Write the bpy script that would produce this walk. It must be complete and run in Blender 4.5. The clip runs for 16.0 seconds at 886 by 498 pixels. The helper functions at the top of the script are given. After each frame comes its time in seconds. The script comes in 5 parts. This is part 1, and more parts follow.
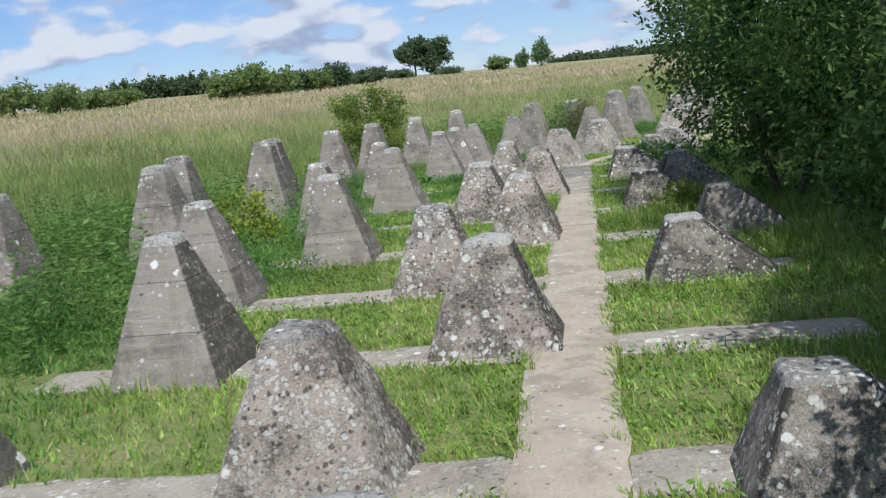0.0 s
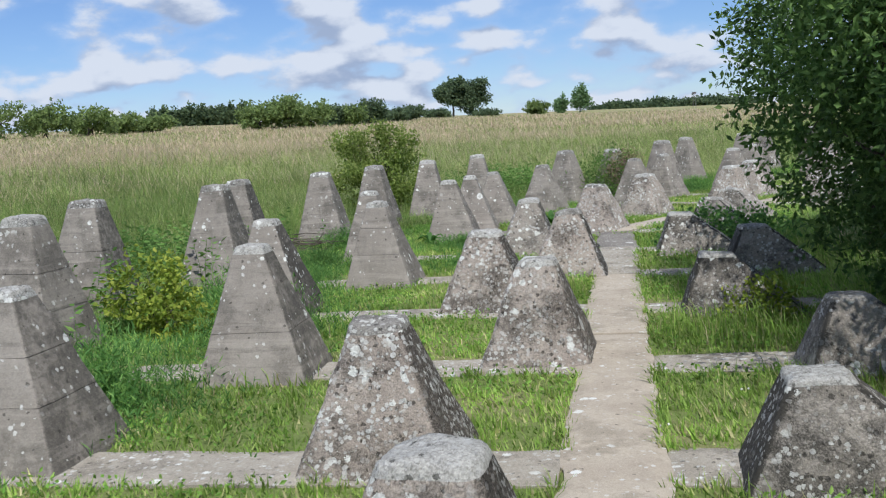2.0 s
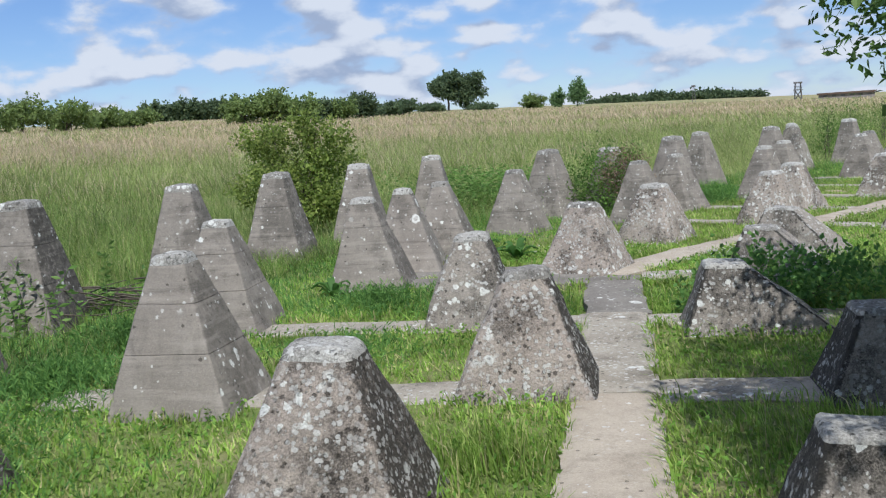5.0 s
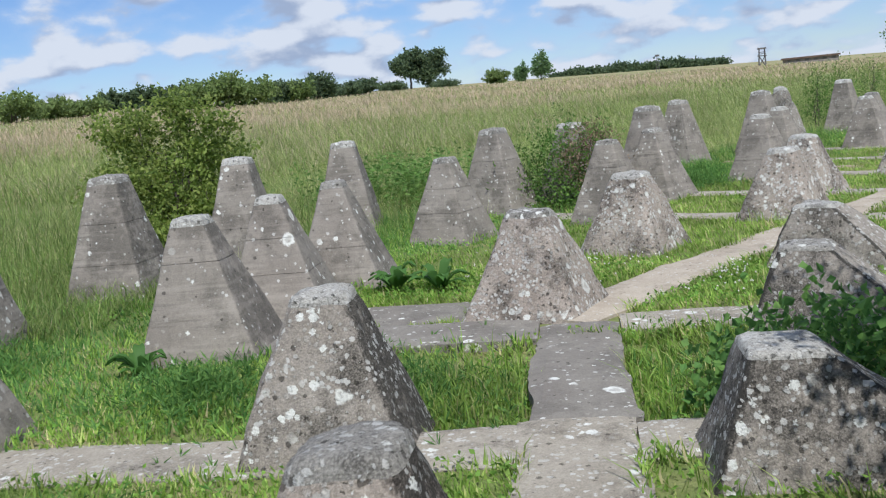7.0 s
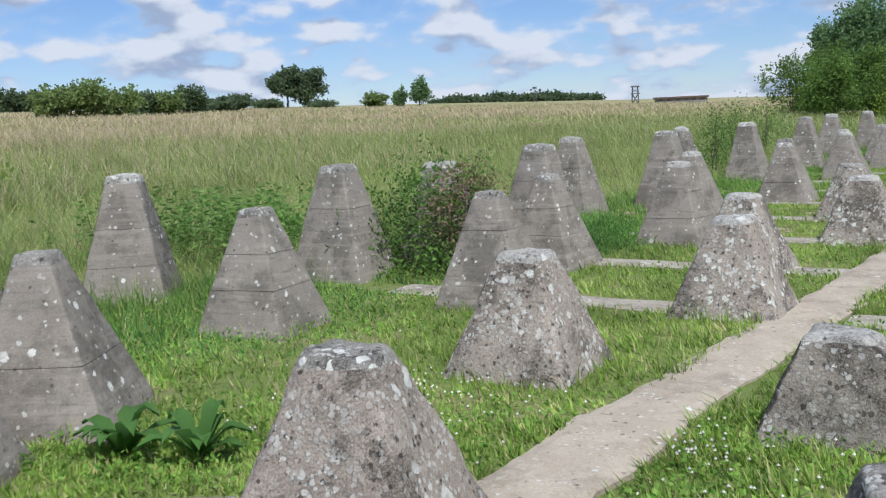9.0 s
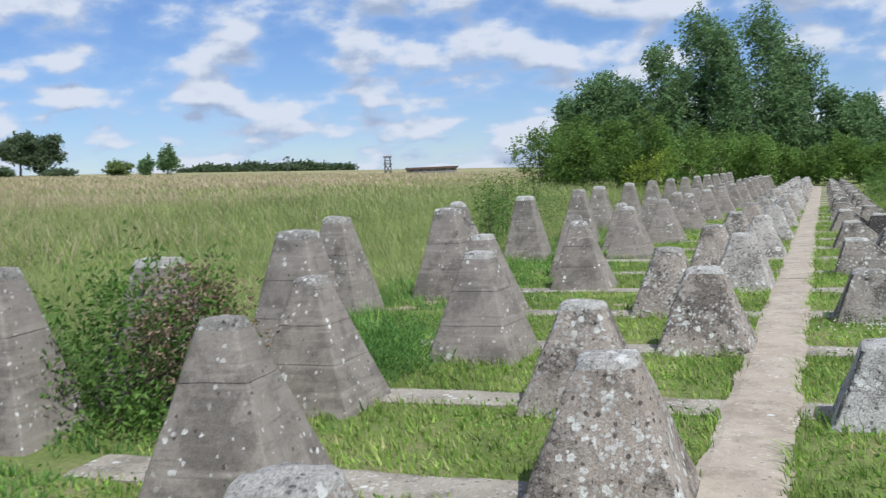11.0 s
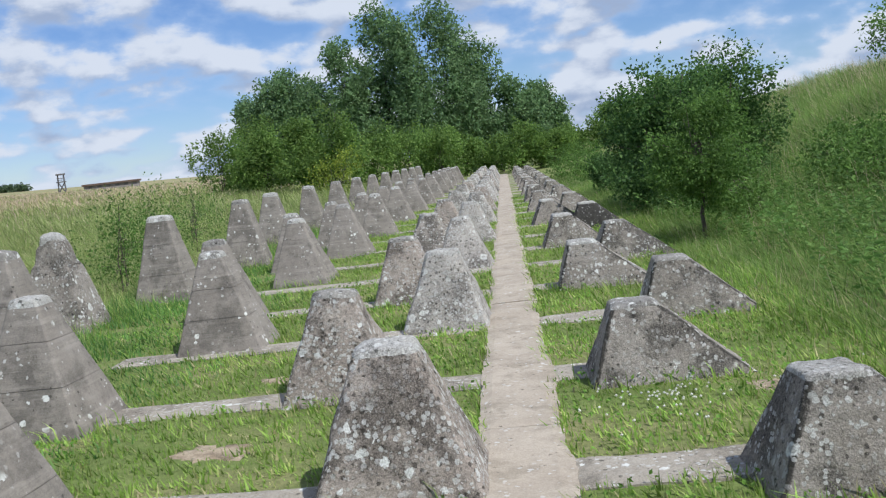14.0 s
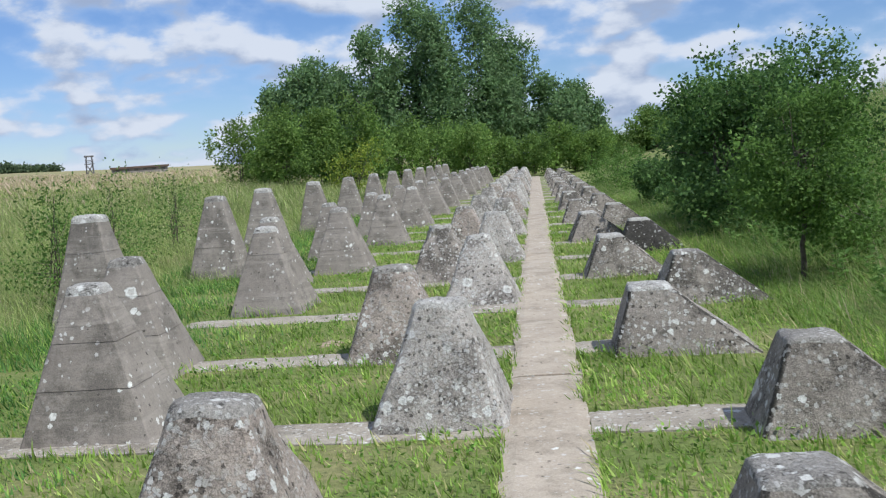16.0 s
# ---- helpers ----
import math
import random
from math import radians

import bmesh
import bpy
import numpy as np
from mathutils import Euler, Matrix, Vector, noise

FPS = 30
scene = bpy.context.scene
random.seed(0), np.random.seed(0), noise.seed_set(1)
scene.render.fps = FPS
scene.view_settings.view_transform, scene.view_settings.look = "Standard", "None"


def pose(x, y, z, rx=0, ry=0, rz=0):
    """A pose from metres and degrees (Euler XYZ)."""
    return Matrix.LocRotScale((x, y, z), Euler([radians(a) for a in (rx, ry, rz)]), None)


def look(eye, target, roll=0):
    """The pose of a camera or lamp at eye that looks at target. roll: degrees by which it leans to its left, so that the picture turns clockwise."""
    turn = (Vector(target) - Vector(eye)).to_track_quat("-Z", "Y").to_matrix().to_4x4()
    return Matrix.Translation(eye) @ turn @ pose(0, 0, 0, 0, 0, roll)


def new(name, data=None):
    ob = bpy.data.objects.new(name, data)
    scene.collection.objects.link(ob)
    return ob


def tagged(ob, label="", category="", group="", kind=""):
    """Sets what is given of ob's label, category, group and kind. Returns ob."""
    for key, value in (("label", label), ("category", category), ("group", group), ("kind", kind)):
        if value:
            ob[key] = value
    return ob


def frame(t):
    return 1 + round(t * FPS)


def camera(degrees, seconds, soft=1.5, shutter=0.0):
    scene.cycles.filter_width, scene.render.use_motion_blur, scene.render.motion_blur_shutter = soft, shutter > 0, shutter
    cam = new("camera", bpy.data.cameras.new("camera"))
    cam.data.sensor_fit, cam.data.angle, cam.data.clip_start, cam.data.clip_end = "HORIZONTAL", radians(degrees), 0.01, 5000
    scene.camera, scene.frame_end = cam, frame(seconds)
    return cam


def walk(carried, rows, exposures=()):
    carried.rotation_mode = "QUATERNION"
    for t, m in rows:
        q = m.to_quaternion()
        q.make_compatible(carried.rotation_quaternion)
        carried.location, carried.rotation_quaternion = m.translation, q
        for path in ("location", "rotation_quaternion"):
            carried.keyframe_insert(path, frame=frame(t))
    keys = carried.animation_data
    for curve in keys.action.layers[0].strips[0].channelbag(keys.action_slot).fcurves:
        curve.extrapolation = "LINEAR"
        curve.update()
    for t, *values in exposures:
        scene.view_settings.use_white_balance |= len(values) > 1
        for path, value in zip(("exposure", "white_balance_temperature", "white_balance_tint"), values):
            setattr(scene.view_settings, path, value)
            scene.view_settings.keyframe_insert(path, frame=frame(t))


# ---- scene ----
cam = camera(47.8, 16.0, soft=1.2, shutter=0.15)
PATH = [
    (0, (0.008, 0.023, 1.616), (-1.321, 1.485, 1.307), -6.3),
    (0.5, (-0.485, 0.763, 1.615), (-1.762, 2.276, 1.332), -4.9),
    (1, (-0.989, 1.451, 1.59), (-2.308, 2.927, 1.305), -4.1),
    (1.5, (-1.474, 2.185, 1.587), (-2.786, 3.671, 1.32), -6.5),
    (2, (-2.02, 2.891, 1.575), (-3.397, 4.324, 1.35), -3.5),
    (2.5, (-2.494, 3.625, 1.541), (-3.79, 5.129, 1.297), -6.3),
    (3, (-3.01, 4.327, 1.537), (-4.364, 5.778, 1.285), -2.6),
    (3.5, (-3.445, 5.061, 1.543), (-4.786, 6.519, 1.266), -5.7),
    (4, (-3.949, 5.809, 1.58), (-5.324, 7.24, 1.331), -4.4),
    (4.2, (-4.138, 6.073, 1.547), (-5.519, 7.504, 1.335), -2.9),
    (6.3, (-6.183, 9.154, 1.502), (-7.541, 10.594, 1.216), -5.0),
    (6.5, (-6.383, 9.448, 1.472), (-7.748, 10.888, 1.223), -4.0),
    (7, (-6.826, 10.192, 1.457), (-8.155, 11.66, 1.174), -5.6),
    (7.5, (-7.248, 10.814, 1.491), (-8.604, 12.251, 1.181), -4.0),
    (8, (-7.68, 11.539, 1.484), (-8.988, 13.019, 1.167), -6.6),
    (8.2, (-7.896, 11.863, 1.47), (-9.179, 13.369, 1.175), -4.6),
    (10.3, (-9.697, 14.704, 1.511), (-10.618, 16.465, 1.286), -4.4),
    (10.5, (-9.83, 14.956, 1.496), (-10.703, 16.742, 1.276), -3.2),
    (11, (-10.157, 15.613, 1.549), (-10.86, 17.48, 1.409), -2.5),
    (11.5, (-10.38, 16.278, 1.574), (-10.775, 18.237, 1.488), -6.7),
    (12, (-10.442, 16.898, 1.586), (-10.62, 18.888, 1.496), -4.5),
    (12.5, (-10.458, 17.578, 1.564), (-10.532, 19.572, 1.434), -5.2),
    (13, (-10.459, 18.312, 1.545), (-10.614, 20.301, 1.41), -5.3),
    (13.5, (-10.491, 19.06, 1.537), (-10.766, 21.035, 1.374), -2.5),
    (14, (-10.473, 19.852, 1.519), (-10.599, 21.84, 1.338), -6.5),
    (14.5, (-10.503, 20.672, 1.517), (-10.684, 22.656, 1.335), -1.4),
    (15, (-10.521, 21.484, 1.553), (-10.687, 23.466, 1.338), -3.5),
    (15.5, (-10.486, 22.356, 1.536), (-10.603, 24.347, 1.39), -4.1),
    (16, (-10.496, 23.195, 1.502), (-10.677, 25.179, 1.322), -4.0),
]
walk(cam, [(t, look(eye, target, roll)) for t, eye, target, roll in PATH], exposures=[(0.0, 0.09, 6120, 9.0)])

# ---- world, sun, exposure ----
SUN_AZ = (0.80, -0.60)
SUN_EL = 54.0
world = bpy.data.worlds.new("world")
scene.world = world
world.use_nodes = True


def build_sky():
    nt = world.node_tree
    nt.nodes.clear()
    N = nt.nodes.new
    L = nt.links.new
    out = N("ShaderNodeOutputWorld")
    bg = N("ShaderNodeBackground")
    sky = N("ShaderNodeTexSky")
    sky.sky_type = "NISHITA"
    sky.sun_disc = False
    sky.sun_elevation = radians(SUN_EL)
    sky.sun_rotation = math.atan2(SUN_AZ[0], SUN_AZ[1])
    sky.air_density, sky.dust_density, sky.ozone_density = 1.0, 0.0, 4.0
    tc = N("ShaderNodeTexCoord")
    sep = N("ShaderNodeSeparateXYZ")
    L(tc.outputs["Generated"], sep.inputs[0])

    def math_node(op, a, b=None, clamp=False):
        n = N("ShaderNodeMath")
        n.operation = op
        n.use_clamp = clamp
        for i, v in enumerate((a, b)):
            if v is None:
                continue
            if isinstance(v, (int, float)):
                n.inputs[i].default_value = v
            else:
                L(v, n.inputs[i])
        return n.outputs[0]

    def density(lift):
        """How thick the cloud is in a direction, looked at a little higher up by lift."""
        z = math_node("ADD", sep.outputs[2], lift)
        far = math_node("ADD", math_node("MAXIMUM", z, 0.0), 0.30)
        flat = N("ShaderNodeCombineXYZ")
        L(math_node("DIVIDE", sep.outputs[0], far), flat.inputs[0])
        L(math_node("DIVIDE", sep.outputs[1], far), flat.inputs[1])
        mp = N("ShaderNodeMapping")
        mp.inputs["Location"].default_value = CLOUD_SEED
        L(flat.outputs[0], mp.inputs[0])
        banks = N("ShaderNodeTexNoise")
        banks.inputs["Scale"].default_value = CLOUD_SCALE
        banks.inputs["Detail"].default_value = 2.0
        banks.inputs["Roughness"].default_value = 0.5
        L(mp.outputs[0], banks.inputs["Vector"])
        way = N("ShaderNodeCombineXYZ")
        L(sep.outputs[0], way.inputs[0])
        L(sep.outputs[1], way.inputs[1])
        L(math_node("MULTIPLY", z, 1.9), way.inputs[2])
        puffs = N("ShaderNodeTexNoise")
        puffs.inputs["Scale"].default_value = 16.0
        puffs.inputs["Detail"].default_value = 6.0
        puffs.inputs["Roughness"].default_value = 0.56
        L(way.outputs[0], puffs.inputs["Vector"])
        return math_node("ADD", banks.outputs[0], math_node("MULTIPLY", math_node("SUBTRACT", puffs.outputs[0], 0.5), 0.70))

    def ease(value, low, high):
        mr = N("ShaderNodeMapRange")
        mr.interpolation_type = "SMOOTHSTEP"
        mr.inputs["From Min"].default_value, mr.inputs["From Max"].default_value = low, high
        L(value, mr.inputs["Value"])
        return mr.outputs[0]

    here = density(0.0)
    big = ease(here, 0.445, 0.60)
    thin = ease(here, 0.34, 0.56)
    # where the cloud thins out above, its top is sunlit; where it goes on above, its base is grey
    shade = ease(math_node("SUBTRACT", here, density(0.020)), -0.15, 0.13)
    white = N("ShaderNodeMixRGB")
    white.inputs[1].default_value = (4.5, 5.4, 7.3, 1)
    white.inputs[2].default_value = (9.0, 9.4, 10.3, 1)
    L(shade, white.inputs[0])
    veil = N("ShaderNodeMixRGB")
    veil.inputs[2].default_value = (6.0, 7.6, 10.4, 1)
    L(math_node("MULTIPLY", thin, 0.5), veil.inputs[0])
    deep = N("ShaderNodeMixRGB")
    deep.blend_type = "MULTIPLY"
    deep.inputs[0].default_value = 1.0
    deep.inputs[2].default_value = (0.92, 1.02, 1.30, 1)
    L(sky.outputs[0], deep.inputs[1])
    L(deep.outputs[0], veil.inputs[1])
    mix = N("ShaderNodeMixRGB")
    L(math_node("MULTIPLY", big, 0.95), mix.inputs[0])
    L(veil.outputs[0], mix.inputs[1])
    L(white.outputs[0], mix.inputs[2])
    L(mix.outputs[0], bg.inputs[0])
    bg.inputs[1].default_value = SKY_STRENGTH
    L(bg.outputs[0], out.inputs[0])


CLOUD_SEED = (3.1, 1.7, 0.0)
CLOUD_SCALE = 4.3
SKY_STRENGTH = 0.075
build_sky()
sun_data = bpy.data.lights.new("sun", "SUN")
sun_data.energy, sun_data.angle, sun_data.color = 4.2, radians(0.53), (1.0, 0.965, 0.91)
sun = new("sun", sun_data)
sun.matrix_world = look((SUN_AZ[0] * 40, SUN_AZ[1] * 40, 40 * math.tan(radians(SUN_EL))), (0, 0, 0))
scene.view_settings.exposure = 0.0


# ---- mesh helpers ----
def tri_mesh(name, verts, tris, smooth=False):
    verts = np.asarray(verts, dtype=np.float32)
    tris = np.asarray(tris, dtype=np.int32)
    me = bpy.data.meshes.new(name)
    me.vertices.add(len(verts))
    me.vertices.foreach_set("co", verts.ravel())
    me.loops.add(tris.size)
    me.loops.foreach_set("vertex_index", tris.ravel())
    me.polygons.add(len(tris))
    me.polygons.foreach_set("loop_start", np.arange(0, tris.size, 3, dtype=np.int32))
    me.polygons.foreach_set("use_smooth", np.full(len(tris), smooth))
    me.update(calc_edges=True)
    return me


def quads(idx):
    """Two triangles for each row of four corners."""
    idx = np.asarray(idx)
    return np.concatenate([idx[:, [0, 1, 2]], idx[:, [0, 2, 3]]])


def mesh_ob(name, verts, tris, mat, parent=None, smooth=False):
    me = tri_mesh(name, verts, tris, smooth)
    me.materials.append(mat)
    ob = new(name, me)
    if parent is not None:
        ob.parent = parent
    return ob


def part(name, bm, material, parent=None, label=""):
    me = bpy.data.meshes.new(name)
    bm.to_mesh(me)
    bm.free()
    me.materials.append(material)
    ob = new(name, me)
    if parent is not None:
        ob.parent = parent
    if label:
        tagged(ob, label)
    return ob


def smoothstep(a, b, x):
    t = np.clip((x - a) / (b - a), 0, 1)
    return t * t * (3 - 2 * t)


def wave_noise(x, y, scale, seed):
    """A soft noise for arrays, from a sum of turned waves, about -1 to 1."""
    r = np.random.default_rng(seed)
    total = np.zeros_like(x)
    for k in range(7):
        a = r.uniform(0, 2 * math.pi)
        f = scale * r.uniform(0.6, 1.9)
        total = total + np.sin((x * math.cos(a) + y * math.sin(a)) * f + r.uniform(0, 6.28) + 1.3 * np.sin((y * math.cos(a) - x * math.sin(a)) * f * 0.7))
    return total / 4.0


# ---- plan ----
# First strip: along U1 with N1 to its left; second strip: along +y.
U1 = np.array((-0.5535, 0.8328))
N1 = np.array((-0.8328, -0.5535))
PATH_X = -10.52


def s1(s, n):
    p = U1 * s + N1 * n
    return float(p[0]), float(p[1])


def left_of(x, y):
    l1 = x * N1[0] + y * N1[1] - 0.16
    l2 = PATH_X - x
    return np.maximum(l1, l2)


def ground_z(x, y):
    x, y = np.asarray(x, dtype=float), np.asarray(y, dtype=float)
    l = left_of(x, y)
    r = -l
    d = np.hypot(x + 8, y - 12)
    left = 0.036 * np.clip(l - 5.0, 0, 260) * smoothstep(5, 12, l)
    right = 2.9 * smoothstep(2.0, 16, r) + 0.03 * np.clip(r - 10, 0, 45)
    bumps = 0.05 * wave_noise(x, y, 0.5, 3) * (smoothstep(5, 9, l) + smoothstep(2.6, 5, r))
    lawn = -0.03 + 0.012 * wave_noise(x, y, 2.0, 5)
    s = x * U1[0] + y * U1[1]
    n = x * N1[0] + y * N1[1]
    sunk = 0.10 * smoothstep(16.6, 16.8, s) * (1 - smoothstep(18.1, 18.3, s)) * smoothstep(-1.6, -1.2, n) * (1 - smoothstep(1.2, 2.2, n))
    return left + right + bumps + lawn - sunk


# ---- materials ----
def material(name):
    m = bpy.data.materials.new(name)
    m.use_nodes = True
    nt = m.node_tree
    b = nt.nodes["Principled BSDF"]
    return m, nt, b


def ramp(nt, stops):
    n = nt.nodes.new("ShaderNodeValToRGB")
    e = n.color_ramp.elements
    while len(e) < len(stops):
        e.new(0.5)
    for el, (p, c) in zip(e, stops):
        el.position = p
        el.color = (*c, 1)
    return n


def tex_coords(nt, per_object=True):
    tc = nt.nodes.new("ShaderNodeTexCoord")
    if not per_object:
        return tc.outputs["Object"]
    info = nt.nodes.new("ShaderNodeObjectInfo")
    mul = nt.nodes.new("ShaderNodeVectorMath")
    mul.operation = "SCALE"
    mul.inputs[0].default_value = (37.0, 53.0, 71.0)
    nt.links.new(info.outputs["Random"], mul.inputs["Scale"])
    add = nt.nodes.new("ShaderNodeVectorMath")
    nt.links.new(tc.outputs["Object"], add.inputs[0])
    nt.links.new(mul.outputs[0], add.inputs[1])
    return add.outputs[0]


def noise_tex(nt, vec, scale, detail=4.0, rough=0.55):
    n = nt.nodes.new("ShaderNodeTexNoise")
    n.inputs["Scale"].default_value = scale
    n.inputs["Detail"].default_value = detail
    n.inputs["Roughness"].default_value = rough
    nt.links.new(vec, n.inputs["Vector"])
    return n.outputs[0]


def calc(nt, op, a, b=0.0, clamp=False):
    n = nt.nodes.new("ShaderNodeMath")
    n.operation = op
    n.use_clamp = clamp
    for i, v in enumerate((a, b)):
        if isinstance(v, (int, float)):
            n.inputs[i].default_value = v
        else:
            nt.links.new(v, n.inputs[i])
    return n.outputs[0]


def step(nt, v, low, high, to=(0.0, 1.0)):
    n = nt.nodes.new("ShaderNodeMapRange")
    n.interpolation_type = "SMOOTHSTEP"
    n.inputs["From Min"].default_value, n.inputs["From Max"].default_value = low, high
    n.inputs["To Min"].default_value, n.inputs["To Max"].default_value = to
    nt.links.new(v, n.inputs["Value"])
    return n.outputs[0]


def blend(nt, fac, a, b):
    n = nt.nodes.new("ShaderNodeMixRGB")
    for i, v in enumerate((fac, a, b)):
        if isinstance(v, (int, float)):
            n.inputs[i].default_value = v
        elif isinstance(v, tuple):
            n.inputs[i].default_value = (*v, 1)
        else:
            nt.links.new(v, n.inputs[i])
    return n.outputs[0]


def spots(nt, vec, scale, size, keep, warp=0.0):
    """Round blotches: one in each cell, of random size, kept where a cell's draw is under keep."""
    v = nt.nodes.new("ShaderNodeTexVoronoi")
    v.inputs["Scale"].default_value = scale
    v.inputs["Randomness"].default_value = 1.0
    nt.links.new(vec, v.inputs["Vector"])
    sep = nt.nodes.new("ShaderNodeSeparateColor")
    nt.links.new(v.outputs["Color"], sep.inputs[0])
    radius = calc(nt, "MULTIPLY", sep.outputs[0], size)
    ragged = calc(nt, "MULTIPLY", calc(nt, "SUBTRACT", noise_tex(nt, vec, scale * 5, 3), 0.5), warp)
    d = calc(nt, "ADD", v.outputs["Distance"], ragged)
    inside = step(nt, calc(nt, "SUBTRACT", radius, d), -0.01, 0.05)
    kept = calc(nt, "LESS_THAN", sep.outputs[1], keep)
    return calc(nt, "MULTIPLY", inside, kept)


def concrete(name, base, light, dark, spot_keep, speckle, stain, bump, boards=False, grain=1.0):
    m, nt, b = material(name)
    vec = tex_coords(nt)
    tone = blend(nt, step(nt, noise_tex(nt, vec, 3.0, 5), 0.3, 0.7), base, light)
    fine = noise_tex(nt, vec, 60.0, 4, 0.7)
    tone = blend(nt, calc(nt, "MULTIPLY", step(nt, fine, 0.38, 0.68), 0.6 * grain), tone, tuple(c * 0.5 for c in base))
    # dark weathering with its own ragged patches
    # set side by side: dark lichen, plus shade painted on path-facing sides
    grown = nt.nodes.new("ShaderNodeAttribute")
    grown.attribute_name = "crust_shade"
    crust_shade = grown.outputs["Fac"]
    ragged = calc(nt, "ADD", noise_tex(nt, vec, 2.6, 9, 0.72), calc(nt, "MULTIPLY", crust_shade, 0.20))
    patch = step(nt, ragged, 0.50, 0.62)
    tone = blend(nt, calc(nt, "ADD", calc(nt, "MULTIPLY", patch, stain), calc(nt, "MULTIPLY", calc(nt, "MULTIPLY", patch, crust_shade), 0.45), True), tone, dark)
    # dark runs of rain down the faces
    mp = nt.nodes.new("ShaderNodeMapping")
    mp.inputs["Scale"].default_value = (9.0, 9.0, 0.9)
    nt.links.new(vec, mp.inputs[0])
    runs = step(nt, noise_tex(nt, mp.outputs[0], 1.6, 5, 0.6), 0.5, 0.72)
    tone = blend(nt, calc(nt, "MULTIPLY", runs, 0.45 * stain), tone, dark)
    if boards:
        # faint level marks of the formwork boards
        lv = nt.nodes.new("ShaderNodeMapping")
        lv.inputs["Scale"].default_value = (1.3, 1.3, 17.0)
        nt.links.new(vec, lv.inputs[0])
        marks = step(nt, noise_tex(nt, lv.outputs[0], 1.0, 5, 0.6), 0.50, 0.68, (0.0, 0.34))
        tone = blend(nt, marks, tone, tuple(c * 1.4 for c in light))
        marks = step(nt, noise_tex(nt, lv.outputs[0], 1.9, 5, 0.6), 0.54, 0.70, (0.0, 0.4))
        tone = blend(nt, marks, tone, dark)
    grit = noise_tex(nt, vec, 130.0, 3, 0.6)
    tone = blend(nt, step(nt, grit, 0.4, 0.66, (0.0, 0.42 * grain)), tone, tuple(min(1.0, c * 1.6) for c in light))
    # dark lichen crust, broken into small scales, which also deepens the shaded sides
    scales = step(nt, calc(nt, "ADD", noise_tex(nt, vec, 22.0, 7, 0.7), calc(nt, "MULTIPLY", crust_shade, 0.16)), 0.52, 0.64)
    tone = blend(nt, calc(nt, "MULTIPLY", scales, calc(nt, "MULTIPLY", crust_shade, 0.95, True)), tone, (0.05, 0.046, 0.04))
    # small dark pits
    pits = spots(nt, vec, 36.0, 0.50, 0.02 + 0.5 * speckle, 0.8)
    tone = blend(nt, calc(nt, "MULTIPLY", pits, 0.7), tone, tuple(c * 0.5 for c in dark))
    # pale pebble and lichen speckle, in drifts
    drift = step(nt, noise_tex(nt, vec, 3.3, 4, 0.6), 0.40, 0.60, (0.25, 1.0))
    tiny = spots(nt, vec, 44.0, 0.80, speckle, 0.7)
    tone = blend(nt, calc(nt, "MULTIPLY", calc(nt, "MULTIPLY", tiny, 0.8), drift), tone, (0.58, 0.57, 0.54))
    # round white lichen
    where = step(nt, noise_tex(nt, vec, 2.4, 3, 0.5), 0.46, 0.56)
    mid = calc(nt, "MULTIPLY", spots(nt, vec, 19.0, 0.58, spot_keep, 0.65), where)
    large = spots(nt, vec, 4.4, 0.29, spot_keep * 0.55 + 0.03, 0.3)
    heart = spots(nt, vec, 4.4, 0.19, spot_keep * 0.55 + 0.03, 0.3)
    large = calc(nt, "SUBTRACT", large, calc(nt, "MULTIPLY", heart, 0.45))
    both = calc(nt, "MAXIMUM", mid, large)
    rag = step(nt, noise_tex(nt, vec, 45.0, 4, 0.7), 0.3, 0.5, (0.35, 0.95))
    tone = blend(nt, calc(nt, "MULTIPLY", both, rag), tone, (0.68, 0.68, 0.64))
    nt.links.new(tone, b.inputs["Base Color"])
    b.inputs["Roughness"].default_value = 0.93
    b.inputs["Specular IOR Level"].default_value = 0.2
    h = calc(nt, "ADD", calc(nt, "MULTIPLY", noise_tex(nt, vec, 90.0, 5, 0.7), 0.5), calc(nt, "MULTIPLY", tiny, 0.5))
    h = calc(nt, "SUBTRACT", h, calc(nt, "MULTIPLY", pits, 0.9))
    h = calc(nt, "ADD", h, calc(nt, "MULTIPLY", noise_tex(nt, vec, 14.0, 4), 0.9))
    bp = nt.nodes.new("ShaderNodeBump")
    bp.inputs["Strength"].default_value = bump
    bp.inputs["Distance"].default_value = 0.02
    nt.links.new(h, bp.inputs["Height"])
    nt.links.new(bp.outputs[0], b.inputs["Normal"])
    return m


MAT_ROUGH = concrete("rough_concrete", (0.30, 0.252, 0.213), (0.425, 0.37, 0.318), (0.055, 0.047, 0.04), 0.55, 0.7, 0.75, 1.0, grain=0.7)
MAT_SMOOTH = concrete("smooth_concrete", (0.225, 0.199, 0.172), (0.29, 0.26, 0.227), (0.085, 0.077, 0.067), 0.10, 0.06, 0.55, 0.4, True, 0.4)
MAT_WEDGE = concrete("weathered_concrete", (0.245, 0.214, 0.182), (0.35, 0.315, 0.275), (0.045, 0.041, 0.036), 0.32, 0.4, 0.75, 0.9, grain=0.8)
MAT_CAP = concrete("cap_concrete", (0.33, 0.315, 0.285), (0.46, 0.445, 0.41), (0.09, 0.085, 0.075), 0.5, 0.6, 0.7, 1.0)
MAT_WHITE = concrete("whitened_concrete", (0.35, 0.34, 0.315), (0.52, 0.51, 0.475), (0.06, 0.056, 0.05), 0.6, 0.5, 0.75, 0.9)
